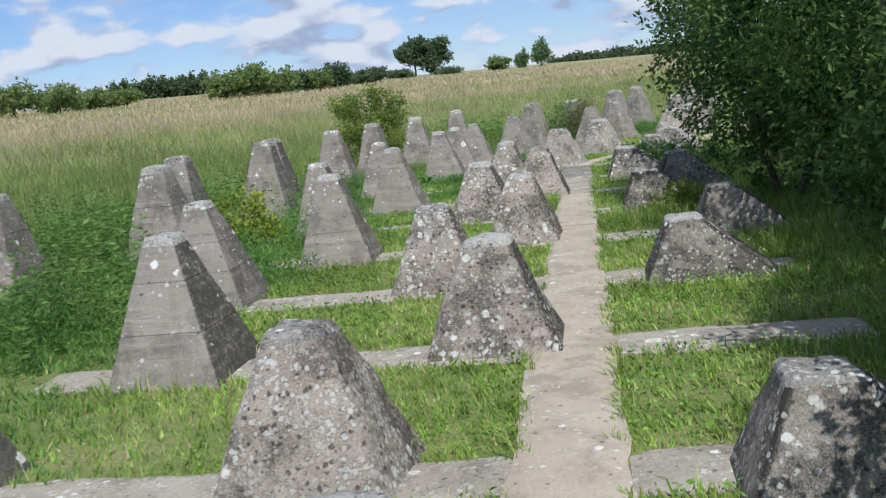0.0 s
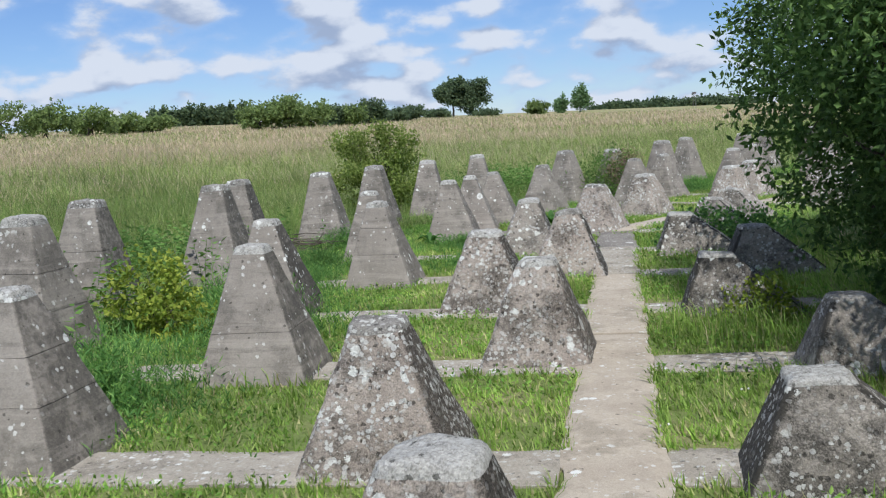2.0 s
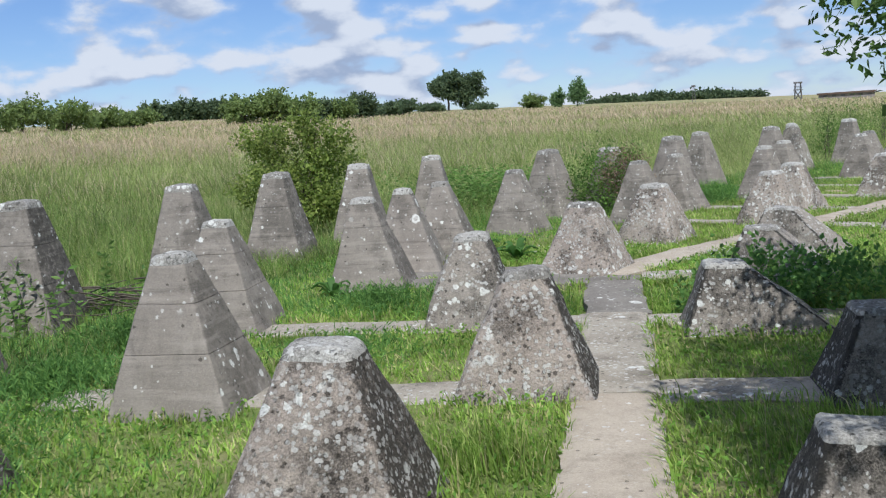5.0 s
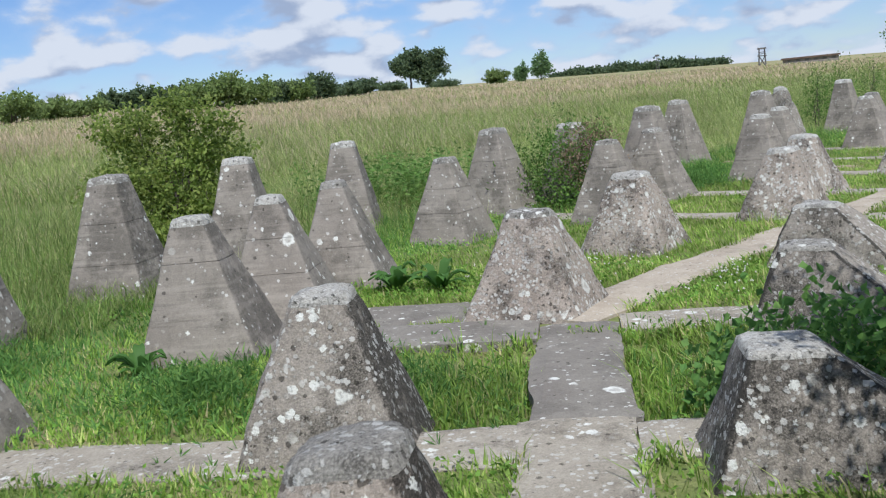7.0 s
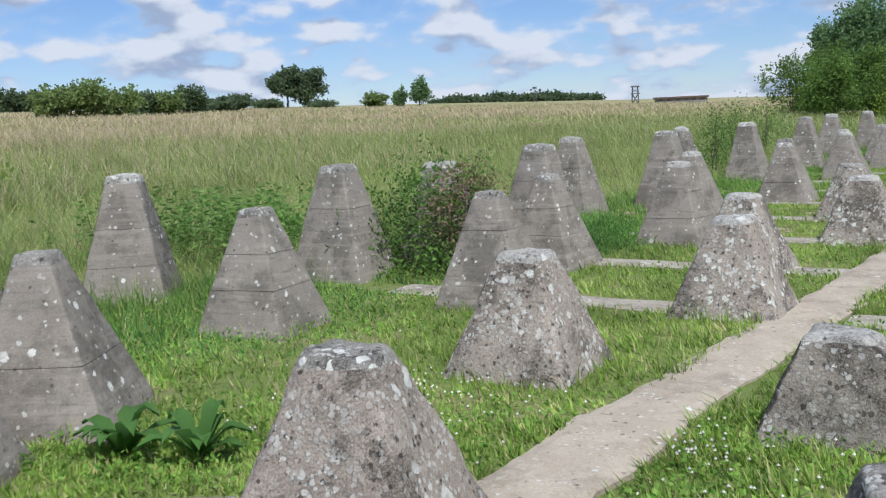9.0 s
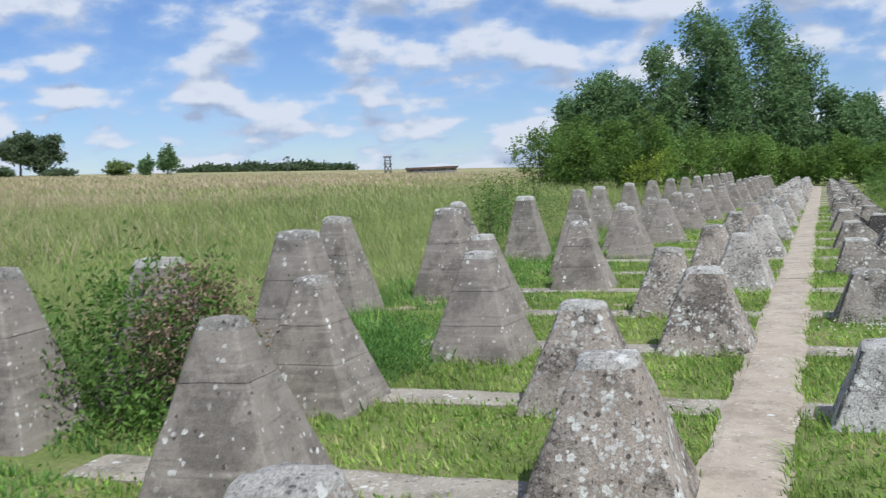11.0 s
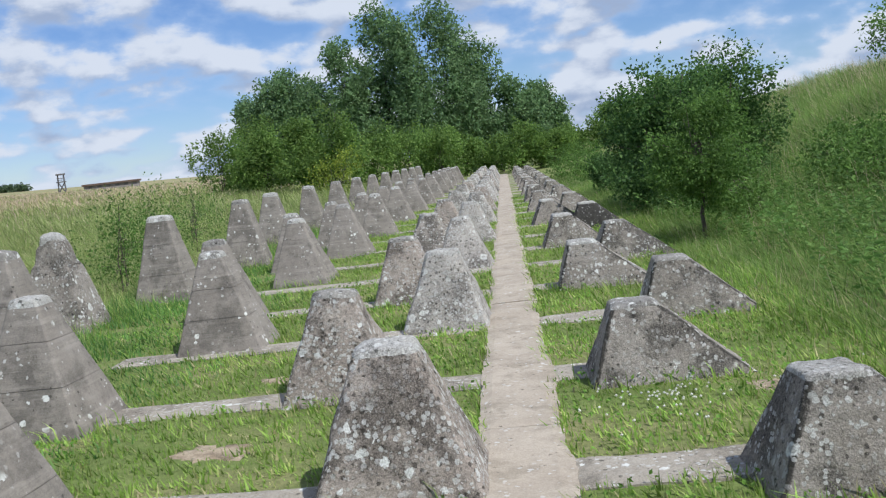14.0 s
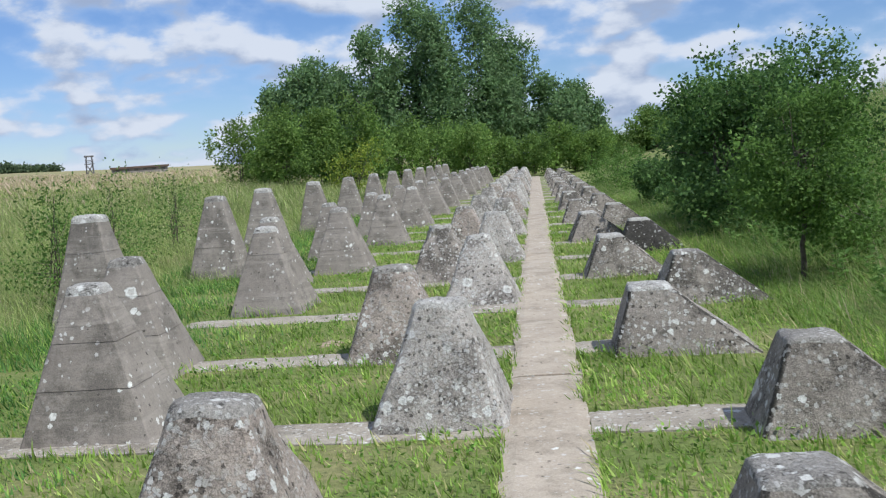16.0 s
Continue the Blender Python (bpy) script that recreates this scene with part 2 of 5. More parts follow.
MAT_GREYCAP = concrete("grey_cap_concrete", (0.22, 0.205, 0.185), (0.32, 0.305, 0.275), (0.06, 0.055, 0.05), 0.4, 0.5, 0.8, 1.0)
MAT_PALEROUGH = concrete("pale_rough_concrete", (0.34, 0.31, 0.275), (0.49, 0.455, 0.41), (0.07, 0.062, 0.053), 0.7, 0.85, 0.6, 1.0, grain=0.7)
MAT_BLACK = concrete("blackened_concrete", (0.05, 0.046, 0.042), (0.09, 0.083, 0.075), (0.02, 0.019, 0.018), 0.06, 0.12, 0.8, 0.8)
MAT_SLAB = concrete("path_concrete", (0.37, 0.313, 0.248), (0.46, 0.397, 0.32), (0.22, 0.19, 0.145), 0.04, 0.10, 0.6, 0.4, grain=0.45)
MAT_GREYSLAB = concrete("grey_slab_concrete", (0.19, 0.17, 0.15), (0.25, 0.23, 0.20), (0.10, 0.09, 0.08), 0.08, 0.10, 0.5, 0.4, grain=0.5)
MAT_BEAM = concrete("beam_concrete", (0.30, 0.265, 0.215), (0.40, 0.36, 0.30), (0.12, 0.105, 0.085), 0.18, 0.28, 0.65, 0.6, grain=0.6)


def leafy(name, stops, through_light=0.35, rough=0.6, vary=(0.72, 1.25), patch=0.9, tuft=None):
    m, nt, b = material(name)
    geo = nt.nodes.new("ShaderNodeNewGeometry")
    r = ramp(nt, stops)
    nt.links.new(geo.outputs["Random Per Island"], r.inputs[0])
    tc = nt.nodes.new("ShaderNodeTexCoord")
    big = step(nt, noise_tex(nt, tc.outputs["Object"], patch, 3), 0.3, 0.7, vary)
    if tuft:
        big = calc(nt, "MULTIPLY", big, step(nt, noise_tex(nt, tc.outputs["Object"], tuft, 3), 0.34, 0.66, (0.7, 1.3)))
    col = nt.nodes.new("ShaderNodeVectorMath")
    col.operation = "SCALE"
    nt.links.new(r.outputs[0], col.inputs[0])
    nt.links.new(big, col.inputs["Scale"])
    nt.links.new(col.outputs[0], b.inputs["Base Color"])
    b.inputs["Roughness"].default_value = rough
    b.inputs["Specular IOR Level"].default_value = 0.25
    tr = nt.nodes.new("ShaderNodeBsdfTranslucent")
    nt.links.new(col.outputs[0], tr.inputs[0])
    mx = nt.nodes.new("ShaderNodeMixShader")
    mx.inputs[0].default_value = through_light
    nt.links.new(b.outputs[0], mx.inputs[1])
    nt.links.new(tr.outputs[0], mx.inputs[2])
    nt.links.new(mx.outputs[0], nt.nodes["Material Output"].inputs[0])
    return m


MAT_LAWN = leafy("lawn_blades", [(0.0, (0.17, 0.285, 0.046)), (0.5, (0.275, 0.425, 0.08)), (0.80, (0.38, 0.50, 0.13)), (0.92, (0.48, 0.47, 0.20)), (1.0, (0.56, 0.49, 0.29))], 0.48, tuft=9.0)
MAT_CLOVER = leafy("clover_leaves", [(0.0, (0.13, 0.27, 0.045)), (0.6, (0.21, 0.38, 0.07)), (1.0, (0.31, 0.46, 0.11))], 0.45, tuft=9.0)
MAT_TALL = leafy("tall_grass_blades", [(0.0, (0.12, 0.21, 0.045)), (0.6, (0.20, 0.30, 0.075)), (0.9, (0.29, 0.36, 0.12)), (1.0, (0.42, 0.40, 0.20))], 0.45, vary=(0.55, 1.3), patch=0.55, tuft=3.0)
MAT_PALE = leafy("pale_meadow_blades", [(0.0, (0.20, 0.28, 0.075)), (0.5, (0.31, 0.385, 0.125)), (0.85, (0.43, 0.46, 0.20)), (1.0, (0.55, 0.50, 0.30))], 0.5, vary=(0.75, 1.2), patch=0.5, tuft=3.0)
MAT_BANK = leafy("bank_blades", [(0.0, (0.115, 0.213, 0.044)), (0.6, (0.196, 0.314, 0.077)), (0.92, (0.287, 0.392, 0.110)), (1.0, (0.414, 0.392, 0.187))], 0.45, vary=(0.55, 1.35), patch=0.7)
MAT_STRAW = leafy("seed_grass", [(0.0, (0.36, 0.34, 0.18)), (0.4, (0.54, 0.445, 0.29)), (1.0, (0.70, 0.555, 0.42))], 0.5, vary=(0.8, 1.2), patch=0.3)
MAT_WEED = leafy("weed_leaves", [(0.0, (0.075, 0.18, 0.045)), (0.6, (0.14, 0.29, 0.07)), (1.0, (0.235, 0.40, 0.10))], 0.42)
MAT_NETTLE = leafy("nettle_leaves", [(0.0, (0.11, 0.21, 0.05)), (0.6, (0.165, 0.30, 0.072)), (1.0, (0.25, 0.39, 0.11))], 0.48)
MAT_DARKLEAF = leafy("dark_leaves", [(0.0, (0.062, 0.125, 0.04)), (0.6, (0.105, 0.205, 0.056)), (1.0, (0.175, 0.29, 0.082))], 0.5)
MAT_WILLOW = leafy("willow_leaves", [(0.0, (0.06, 0.112, 0.03)), (0.55, (0.108, 0.2, 0.052)), (1.0, (0.21, 0.32, 0.095))], 0.42)
MAT_MIDLEAF = leafy("green_leaves", [(0.0, (0.085, 0.165, 0.038)), (0.6, (0.145, 0.265, 0.056)), (1.0, (0.22, 0.36, 0.09))], 0.5)
MAT_HAW = leafy("hawthorn_leaves", [(0.0, (0.16, 0.235, 0.055)), (0.6, (0.29, 0.375, 0.09)), (1.0, (0.44, 0.50, 0.15))], 0.55)
MAT_THICKET = leafy("thicket_leaves", [(0.0, (0.11, 0.20, 0.045)), (0.6, (0.19, 0.31, 0.07)), (1.0, (0.29, 0.42, 0.11))], 0.5, vary=(0.7, 1.25), patch=0.3)
MAT_POPLAR = leafy("poplar_leaves", [(0.0, (0.13, 0.215, 0.095)), (0.6, (0.18, 0.295, 0.125)), (1.0, (0.265, 0.385, 0.18))], 0.5)
MAT_YELLOW = leafy("yellow_green_leaves", [(0.0, (0.16, 0.24, 0.03)), (0.6, (0.28, 0.36, 0.05)), (1.0, (0.42, 0.46, 0.08))], 0.4)
MAT_FARLEAF = leafy("far_leaves", [(0.0, (0.085, 0.135, 0.075)), (1.0, (0.165, 0.22, 0.11))], 0.5)
MAT_FARGREEN = leafy("far_green_leaves", [(0.0, (0.145, 0.215, 0.07)), (1.0, (0.28, 0.36, 0.13))], 0.5)
MAT_PETAL = leafy("white_petals", [(0.0, (0.62, 0.62, 0.55)), (1.0, (0.75, 0.73, 0.66))], 0.2)
MAT_DRY = leafy("dry_stems", [(0.0, (0.16, 0.10, 0.07)), (0.6, (0.26, 0.18, 0.12)), (1.0, (0.36, 0.28, 0.18))], 0.15)


def bark_material():
    m, nt, b = material("bark")
    vec = tex_coords(nt)
    c = ramp(nt, [(0.3, (0.045, 0.036, 0.028)), (0.7, (0.15, 0.125, 0.10))])
    nt.links.new(noise_tex(nt, vec, 18.0, 5), c.inputs[0])
    nt.links.new(c.outputs[0], b.inputs["Base Color"])
    b.inputs["Roughness"].default_value = 0.9
    return m


MAT_BARK = bark_material()


def ground_material():
    m, nt, b = material("field_ground")
    tc = nt.nodes.new("ShaderNodeTexCoord")
    vec = tc.outputs["Object"]
    near = ramp(nt, [(0.25, (0.14, 0.20, 0.055)), (0.48, (0.20, 0.25, 0.08)), (0.62, (0.29, 0.28, 0.13)), (0.74, (0.40, 0.33, 0.22))])
    nt.links.new(noise_tex(nt, vec, 0.9, 7, 0.6), near.inputs[0])
    fine = blend(nt, calc(nt, "MULTIPLY", step(nt, noise_tex(nt, vec, 25.0, 5, 0.7), 0.35, 0.7), 0.5), near.outputs[0], (0.075, 0.095, 0.03))
    far = ramp(nt, [(0.3, (0.20, 0.24, 0.09)), (0.5, (0.29, 0.265, 0.14)), (0.7, (0.36, 0.295, 0.185))])
    nt.links.new(noise_tex(nt, vec, 0.06, 6, 0.6), far.inputs[0])
    at = nt.nodes.new("ShaderNodeAttribute")
    at.attribute_name = "meadow"
    tone = blend(nt, at.outputs["Fac"], fine, far.outputs[0])
    nt.links.new(tone, b.inputs["Base Color"])
    b.inputs["Roughness"].default_value = 0.95
    b.inputs["Specular IOR Level"].default_value = 0.1
    bp = nt.nodes.new("ShaderNodeBump")
    bp.inputs["Strength"].default_value = 0.7
    bp.inputs["Distance"].default_value = 0.05
    nt.links.new(noise_tex(nt, vec, 22.0, 5, 0.7), bp.inputs["Height"])
    nt.links.new(bp.outputs[0], b.inputs["Normal"])
    return m


MAT_GROUND = ground_material()


# ---- ground ----
def build_ground():
    def axis(lo, hi, c):
        near = np.arange(lo, hi, 0.45)
        grow = np.cumsum(0.45 * 1.16 ** np.arange(1, 50))
        grow = grow[grow < 3500]
        return np.concatenate([lo - grow[::-1], near, hi + grow])
    xs, ys = axis(-30, 8, 0), axis(-6, 60, 0)
    X, Y = np.meshgrid(xs, ys, indexing="ij")
    Z = ground_z(X, Y)
    V = np.stack([X, Y, Z], -1).reshape(-1, 3)
    nx, ny = X.shape
    i = np.arange(nx * ny).reshape(nx, ny)
    Q = np.stack([i[:-1, :-1], i[1:, :-1], i[1:, 1:], i[:-1, 1:]], -1).reshape(-1, 4)
    ob = mesh_ob("ground", V, quads(Q), MAT_GROUND, smooth=True)
    l = left_of(X, Y).ravel()
    a = ob.data.attributes.new("meadow", "FLOAT", "POINT")
    a.data.foreach_set("value", np.maximum(smoothstep(11, 26, l), smoothstep(10, 30, -l)).astype(np.float32))
    tagged(ob, "grassy ground, mown between the concrete teeth, meadow beyond", "ground", kind="structure")


build_ground()


# ---- path and foundation beams ----
def slab_mesh(length, width, thick, seed, mat):
    """A worn slab along +y from 0 to length, its top at z 0, with rounded, ragged edges."""
    nx, ny = 8, max(4, int(length / 0.06))
    r = np.random.default_rng(seed)
    u = np.linspace(-0.5, 0.5, nx)
    v = np.linspace(0, length, ny)
    U, W = np.meshgrid(u, v, indexing="ij")
    knots = np.arange(0, length + 0.3, 0.27)
    rough = np.arange(0, length + 0.1, 0.07)
    X = U * width
    for edge in (-1, 1):
        ragged = np.interp(W, knots, r.normal(0.004, 0.013, len(knots))) + np.interp(W, rough, r.normal(0, 0.005, len(rough)))
        X = X + np.where(np.abs(U - 0.5 * edge) < 0.01, edge * ragged, 0)
    Z = 0.006 * wave_noise(U * width + seed, W, 4.0, seed) - 0.012 * (np.abs(U) > 0.45) - 0.006 * ((W < 0.01) | (W > length - 0.01))
    top = np.stack([X, W, Z], -1).reshape(-1, 3)
    n = len(top)
    i = np.arange(n).reshape(nx, ny)
    Q = np.stack([i[:-1, :-1], i[1:, :-1], i[1:, 1:], i[:-1, 1:]], -1).reshape(-1, 4)
    rim = np.concatenate([i[:, 0], i[-1, 1:], i[-2::-1, -1], i[0, -2:0:-1]])
    low = top[rim].copy()
    low[:, 2] = -thick
    k = np.arange(len(rim))
    S = np.stack([rim, n + k, n + (k + 1) % len(rim), rim[(k + 1) % len(rim)]], -1)
    me = tri_mesh("slab", np.concatenate([top, low]), np.concatenate([quads(Q), quads(S)]))
    me.materials.append(mat)
    return me


def lay(name, parent, x0, y0, x1, y1, width, mat, seed, z=0.0):
    length = math.hypot(x1 - x0, y1 - y0)
    ob = new(name, slab_mesh(length - 0.008, width, 0.25, seed, mat))
    ob.parent = parent
    ob.matrix_local = Matrix.Translation((x0, y0, z)) @ Matrix.Rotation(math.atan2(-(x1 - x0), y1 - y0), 4, "Z")
    return ob


footpath = tagged(new("footpath"), "narrow pale concrete footpath of long slabs between the rows of teeth", "path", kind="structure")
cuts1 = [-6.0, -2.2, 1.9, 6.6, 11.15, 14.3, 16.7, 18.62]
for k in range(len(cuts1) - 1):
    a, b = s1(cuts1[k], 0.16), s1(cuts1[k + 1], 0.16)
    lay("slab", footpath, *a, *b, 0.50, MAT_GREYSLAB if k == len(cuts1) - 2 else MAT_BEAM if k == len(cuts1) - 3 else MAT_SLAB, 20 + k)
lay("slab", footpath, -10.6, 15.42, -10.66, 17.45, 0.52, MAT_SLAB, 40, 0.006)
cuts2 = [17.45, 21.4, 25.3, 29.9, 34.6, 39.5, 45, 51, 58, 66, 75, 86]
for k in range(len(cuts2) - 1):
    xa, xb = PATH_X - 0.03 + 0.006 * (cuts2[k] - 17), PATH_X - 0.03 + 0.006 * (cuts2[k + 1] - 17)
    if k == 0:
        xa = -10.66
    lay("slab", footpath, xa, cuts2[k], xb, cuts2[k + 1], 0.47, MAT_SLAB, 50 + k)

BEAMS1 = [-2.1, -0.03, 2.04, 4.02, 6.08, 8.15, 10.22, 12.32, 14.40, 16.43]
BEAMS2 = [20.25, 22.3, 24.45, 26.6, 28.75, 30.9, 33.1, 35.3] + [35.3 + 2.2 * k for k in range(1, 23)]
foundation = tagged(new("foundation"), "low concrete foundation beams crossing under the teeth, edged by grass", "foundation", kind="structure")
for k, s in enumerate(BEAMS1):
    lay("beam", foundation, *s1(s, 0.415), *s1(s, 3.7), 0.50, MAT_BEAM, 100 + k, -0.012)
    lay("beam", foundation, *s1(s, -0.095), *s1(s, -1.6), 0.50, MAT_BEAM, 130 + k, -0.012)
for k, y in enumerate(BEAMS2):
    dx = 0.006 * (y - 17)
    lay("beam", foundation, -10.78 + dx, y, -14.2 + dx, y, 0.44, MAT_BEAM, 160 + k, -0.012)
    lay("beam", foundation, -10.31 + dx, y, -9.22 + dx, y, 0.44, MAT_BEAM, 200 + k, -0.012)
# the wide slab at the bend
lay("beam", foundation, *s1(18.6, -0.1), *s1(18.6, -1.25), 0.46, MAT_BEAM, 240, 0.0)
lay("beam", foundation, *s1(18.62, 0.42), *s1(18.62, 3.0), 0.62, MAT_GREYSLAB, 241, -0.004)
lay("beam", foundation, *s1(19.3, 0.95), *s1(19.3, 2.7), 0.74, MAT_GREYSLAB, 242, -0.016)


# ---- concrete teeth ----
def tooth_mesh(seed, base, top, height, lean=(0.0, 0.0), grooves=(), rough=0.010, corner=0.07, chip=0.0, crust_shade=(0, 0, 0, 0), rim=0.0):
    """A truncated pyramid with worn corners. base: how far its foot reaches (west, east, south, north); top: the same of its head."""
    r = np.random.default_rng(seed)
    levels = [-0.12, 0.0, 0.12, 0.25, 0.38, 0.5, 0.62, 0.74, 0.86, 0.94, 0.98]
    fracs = [(f, 0.0) for f in levels]
    for g in grooves:
        fracs += [(g - 0.0050, 0.0), (g - 0.0048, 0.004), (g + 0.0008, 0.004), (g + 0.001, 0.0)]
    fracs.sort()
    side = 7
    rings = []
    for f, inset in fracs:
        f2 = max(f, -0.12)
        w, e, s, n = [b + (t - b) * f2 - inset for b, t in zip(base, top)]
        c = corner * (0.8 + 0.4 * f2)
        c = min(c, 0.45 * (w + e), 0.45 * (s + n))
        pts = []
        for (ax, ay), (bx, by) in (((-w, -s), (e, -s)), ((e, -s), (e, n)), ((e, n), (-w, n)), ((-w, n), (-w, -s))):
            length = math.hypot(bx - ax, by - ay)
            a = min(0.45, c / length)
            for q in np.concatenate([[a * 0.55], np.linspace(a, 1 - a, side - 2), [1 - a * 0.55]]):
                pts.append((ax + (bx - ax) * q, ay + (by - ay) * q))
        P = np.array(pts)
        # pull corner points inward to round them
        m = len(P)
        for k in range(0, m, side):
            corner_pt = (P[k] + P[k - 1]) / 2
            P[k] = P[k] * 0.6 + corner_pt * 0.4
            P[k - 1] = P[k - 1] * 0.6 + corner_pt * 0.4
        z = np.full(m, height * f)
        rings.append(np.column_stack([P[:, 0] + lean[0] * f2, P[:, 1] + lean[1] * f2, z]))
    last = rings[-1]
    centre = last.mean(axis=0)
    for k, (sc, dz) in enumerate(((0.90, 0.016), (0.62, 0.022), (0.3, 0.026))):
        ring = centre + (last - centre) * sc
        ring[:, 2] = last[:, 2] + dz * height / 0.8
        rings.append(ring)
    V = np.concatenate(rings)
    m = len(rings[0])
    V = np.concatenate([V, [centre + (0, 0, 0.03 * height / 0.8)]])
    off = Vector((seed * 3.7, seed * 1.3, seed * 0.7))
    mid = np.array((lean[0] * 0.5, lean[1] * 0.5, height * 0.4))
    out = np.empty_like(V)
    for k, p in enumerate(V):
        d = p - mid
        d = d / (np.linalg.norm(d) + 1e-6)
        q = Vector(p)
        a = noise.noise(q * 9.0 + off) * rough + noise.noise(q * 3.0 + off) * rough * 1.6 + noise.noise(q * 28.0 + off) * rough * 0.5
        if chip and p[2] > height * (1 - chip):
            a -= abs(noise.noise(q * 7.0 + off)) * 0.09
        out[k] = p + d * a
    def band(lo, hi):
        F = []
        for k in range(lo, hi):
            i = k * m + np.arange(m)
            j = k * m + (np.arange(m) + 1) % m
            F.append(quads(np.stack([i, j, j + m, i + m], -1)))
        return F
    split = next(k for k, (f, _) in enumerate(fracs) if f >= 0.93)
    i = (len(rings) - 1) * m + np.arange(m)
    j = (len(rings) - 1) * m + (np.arange(m) + 1) % m
    lid = band(split, len(rings) - 1) + [np.stack([i, j, np.full(m, len(V) - 1)], -1)]
    # each casting lift has its own skin, so that the seams stay crisp
    VV, FF, start, total = [], [], 0, 0
    for k in range(split):
        thin = fracs[k + 1][0] - fracs[k][0] < 0.007
        ends = k + 1 == split or fracs[k + 2][0] - fracs[k + 1][0] < 0.007
        if thin or ends:
            first = k if thin else start
            VV.append(out[first * m:(k + 2) * m])
            FF.append(np.concatenate(band(first, k + 1)) - first * m + total)
            total += len(VV[-1])
            start = k + 1
    body = tri_mesh("concrete_tooth", np.concatenate(VV), np.concatenate(FF), True)
    cap = tri_mesh("cap", out[split * m:], np.concatenate(lid) - split * m, True)
    # how dark each side is made by lichen and by shade put into its colour
    grown = body.attributes.new("crust_shade", "FLOAT", "POINT")
    grown.data.foreach_set("value", np.tile(np.repeat(crust_shade, side) + rim * np.isin(np.arange(m) % side, (0, side - 1)), total // m).astype(np.float32))
    body.set_sharp_from_angle(angle=radians(24))
    return body, cap


KINDS = {
    # kind: base reach, top reach, height, grooves, roughness, corner, material, label, group
    "A": ((0.40, 0.40, 0.38, 0.38), (0.135, 0.135, 0.13, 0.13), 0.69, (), 0.014, 0.065, MAT_ROUGH,
          "low rough concrete tooth speckled with white lichen beside the path", "low lichened teeth beside the path"),
    "C": ((0.345, 0.43, 0.40, 0.40), (0.098, 0.10, 0.10, 0.10), 0.90, (0.36, 0.66), 0.006, 0.03, MAT_SMOOTH,
          "tall smooth grey concrete tooth with casting seams", "tall grey teeth of the middle rows"),
    "D": ((0.40, 0.40, 0.40, 0.40), (0.135, 0.135, 0.13, 0.13), 1.11, (0.33, 0.62), 0.008, 0.034, MAT_SMOOTH,
          "tallest grey concrete tooth at the meadow edge", "tallest teeth along the meadow"),
    "R": ((0.33, 0.69, 0.27, 0.32), (0.155, 0.11, 0.14, 0.14), 0.47, (), 0.010, 0.032, MAT_WEDGE,
          "low wedge-shaped weathered concrete tooth with a long sloping back", "low wedge teeth right of the path"),
}
count = [0]
feet = []


def tooth(kind, x, y, turn, height=None, scale=1.0, chip=0.0, label=None, lean=(0.0, 0.0), mat=None, crust_shade=(0.16, 0.04, 0.3, 0.2)):
    base, top, h, grooves, rough, corner, m, text, group = KINDS[kind]
    count[0] += 1
    r = random.Random(count[0])
    j = lambda v, a=0.06: tuple(q * scale * r.uniform(1 - a, 1 + a) for q in v)
    gs = tuple(g + r.uniform(-0.05, 0.05) for g in grooves if r.random() < 0.8)
    body, cap = tooth_mesh(count[0], j(base), j(top, 0.12), (height or h), lean, gs, rough, corner, chip, [q * r.uniform(0.4, 1.3) for q in crust_shade], 0.75 if kind == "R" else 0.0)
    body.materials.append(mat or m)
    pale = r.random() < 0.5
    cap.materials.append(MAT_CAP if pale else MAT_GREYCAP)
    ob = new("concrete_tooth", body)
    head = new("cap", cap)
    head.parent = ob
    tagged(head, "worn top crusted with pale lichen" if pale else "worn grey top")
    feet.append((x, y))
    ob.matrix_world = pose(x, y, -0.01, 0, 0, turn + r.uniform(-3, 3))
    tagged(ob, label or text, "concrete tooth", group=group)
    return ob


# First strip, turned 33.6 degrees: rows from the path outwards (the last three stand beside the starting point)
LOW_ROWS_1 = [(-3.38, 2.76), (-4.0, 4.86), (-5.68, 6.21), (-6.38, 8.37), (-8.07, 9.76), (-8.58, 11.71), (-10.26, 13.14), (-1.72, 1.45)]
MID_ROWS_1 = [(-5.7, 3.61), (-7.47, 5.12), (-7.85, 7.02), (-9.75, 8.55), (-10.2, 10.4), (-12.05, 11.95), (-12.5, 14.0), (-13.05, 15.1), (-13.4, 16.1), (-3.4, 0.1), (-5.1, 1.6)]
TALL_ROWS_1 = [(-9.99, 4.43, 1.1), (-10.02, 6.37, 1.14), (-11.61, 7.71, 1.15), (-12.05, 9.55, 1.17), (-13.73, 11.03, 1.14), (-14.5, 13.17, 1.11), (-15.28, 15.04, 1.12), (-15.66, 16.79, 1.12), (-16.2, 18.85, 1.13)]
WEDGES_1 = [(-1.4, 3.6), (-3.8, 7.05), (-4.41, 8.98), (-6.13, 10.5), (-6.84, 12.6), (-8.35, 13.76), (0.8, 0.2)]
for x, y in LOW_ROWS_1:
    mossy = x == -10.26
    tooth("A", x, y, 33.6, crust_shade=(0.2, 0.8, 0.5, 0.1), mat=MAT_WEDGE if mossy else None, label="low concrete tooth pitted and darkened by moss" if mossy else None)
for x, y in MID_ROWS_1:
    # the first ones are darkened towards the path by lichen and painted shade, those near the bend are cleaner
    tooth("C", x, y, 33.6, crust_shade=(0.06, 0.9 if y < 9 else 0.28, 0.5, 0.1))
for x, y, h in TALL_ROWS_1:
    tooth("D", x, y, 33.6, height=h, crust_shade=(0.15, 0.55, 0.5, 0.2))
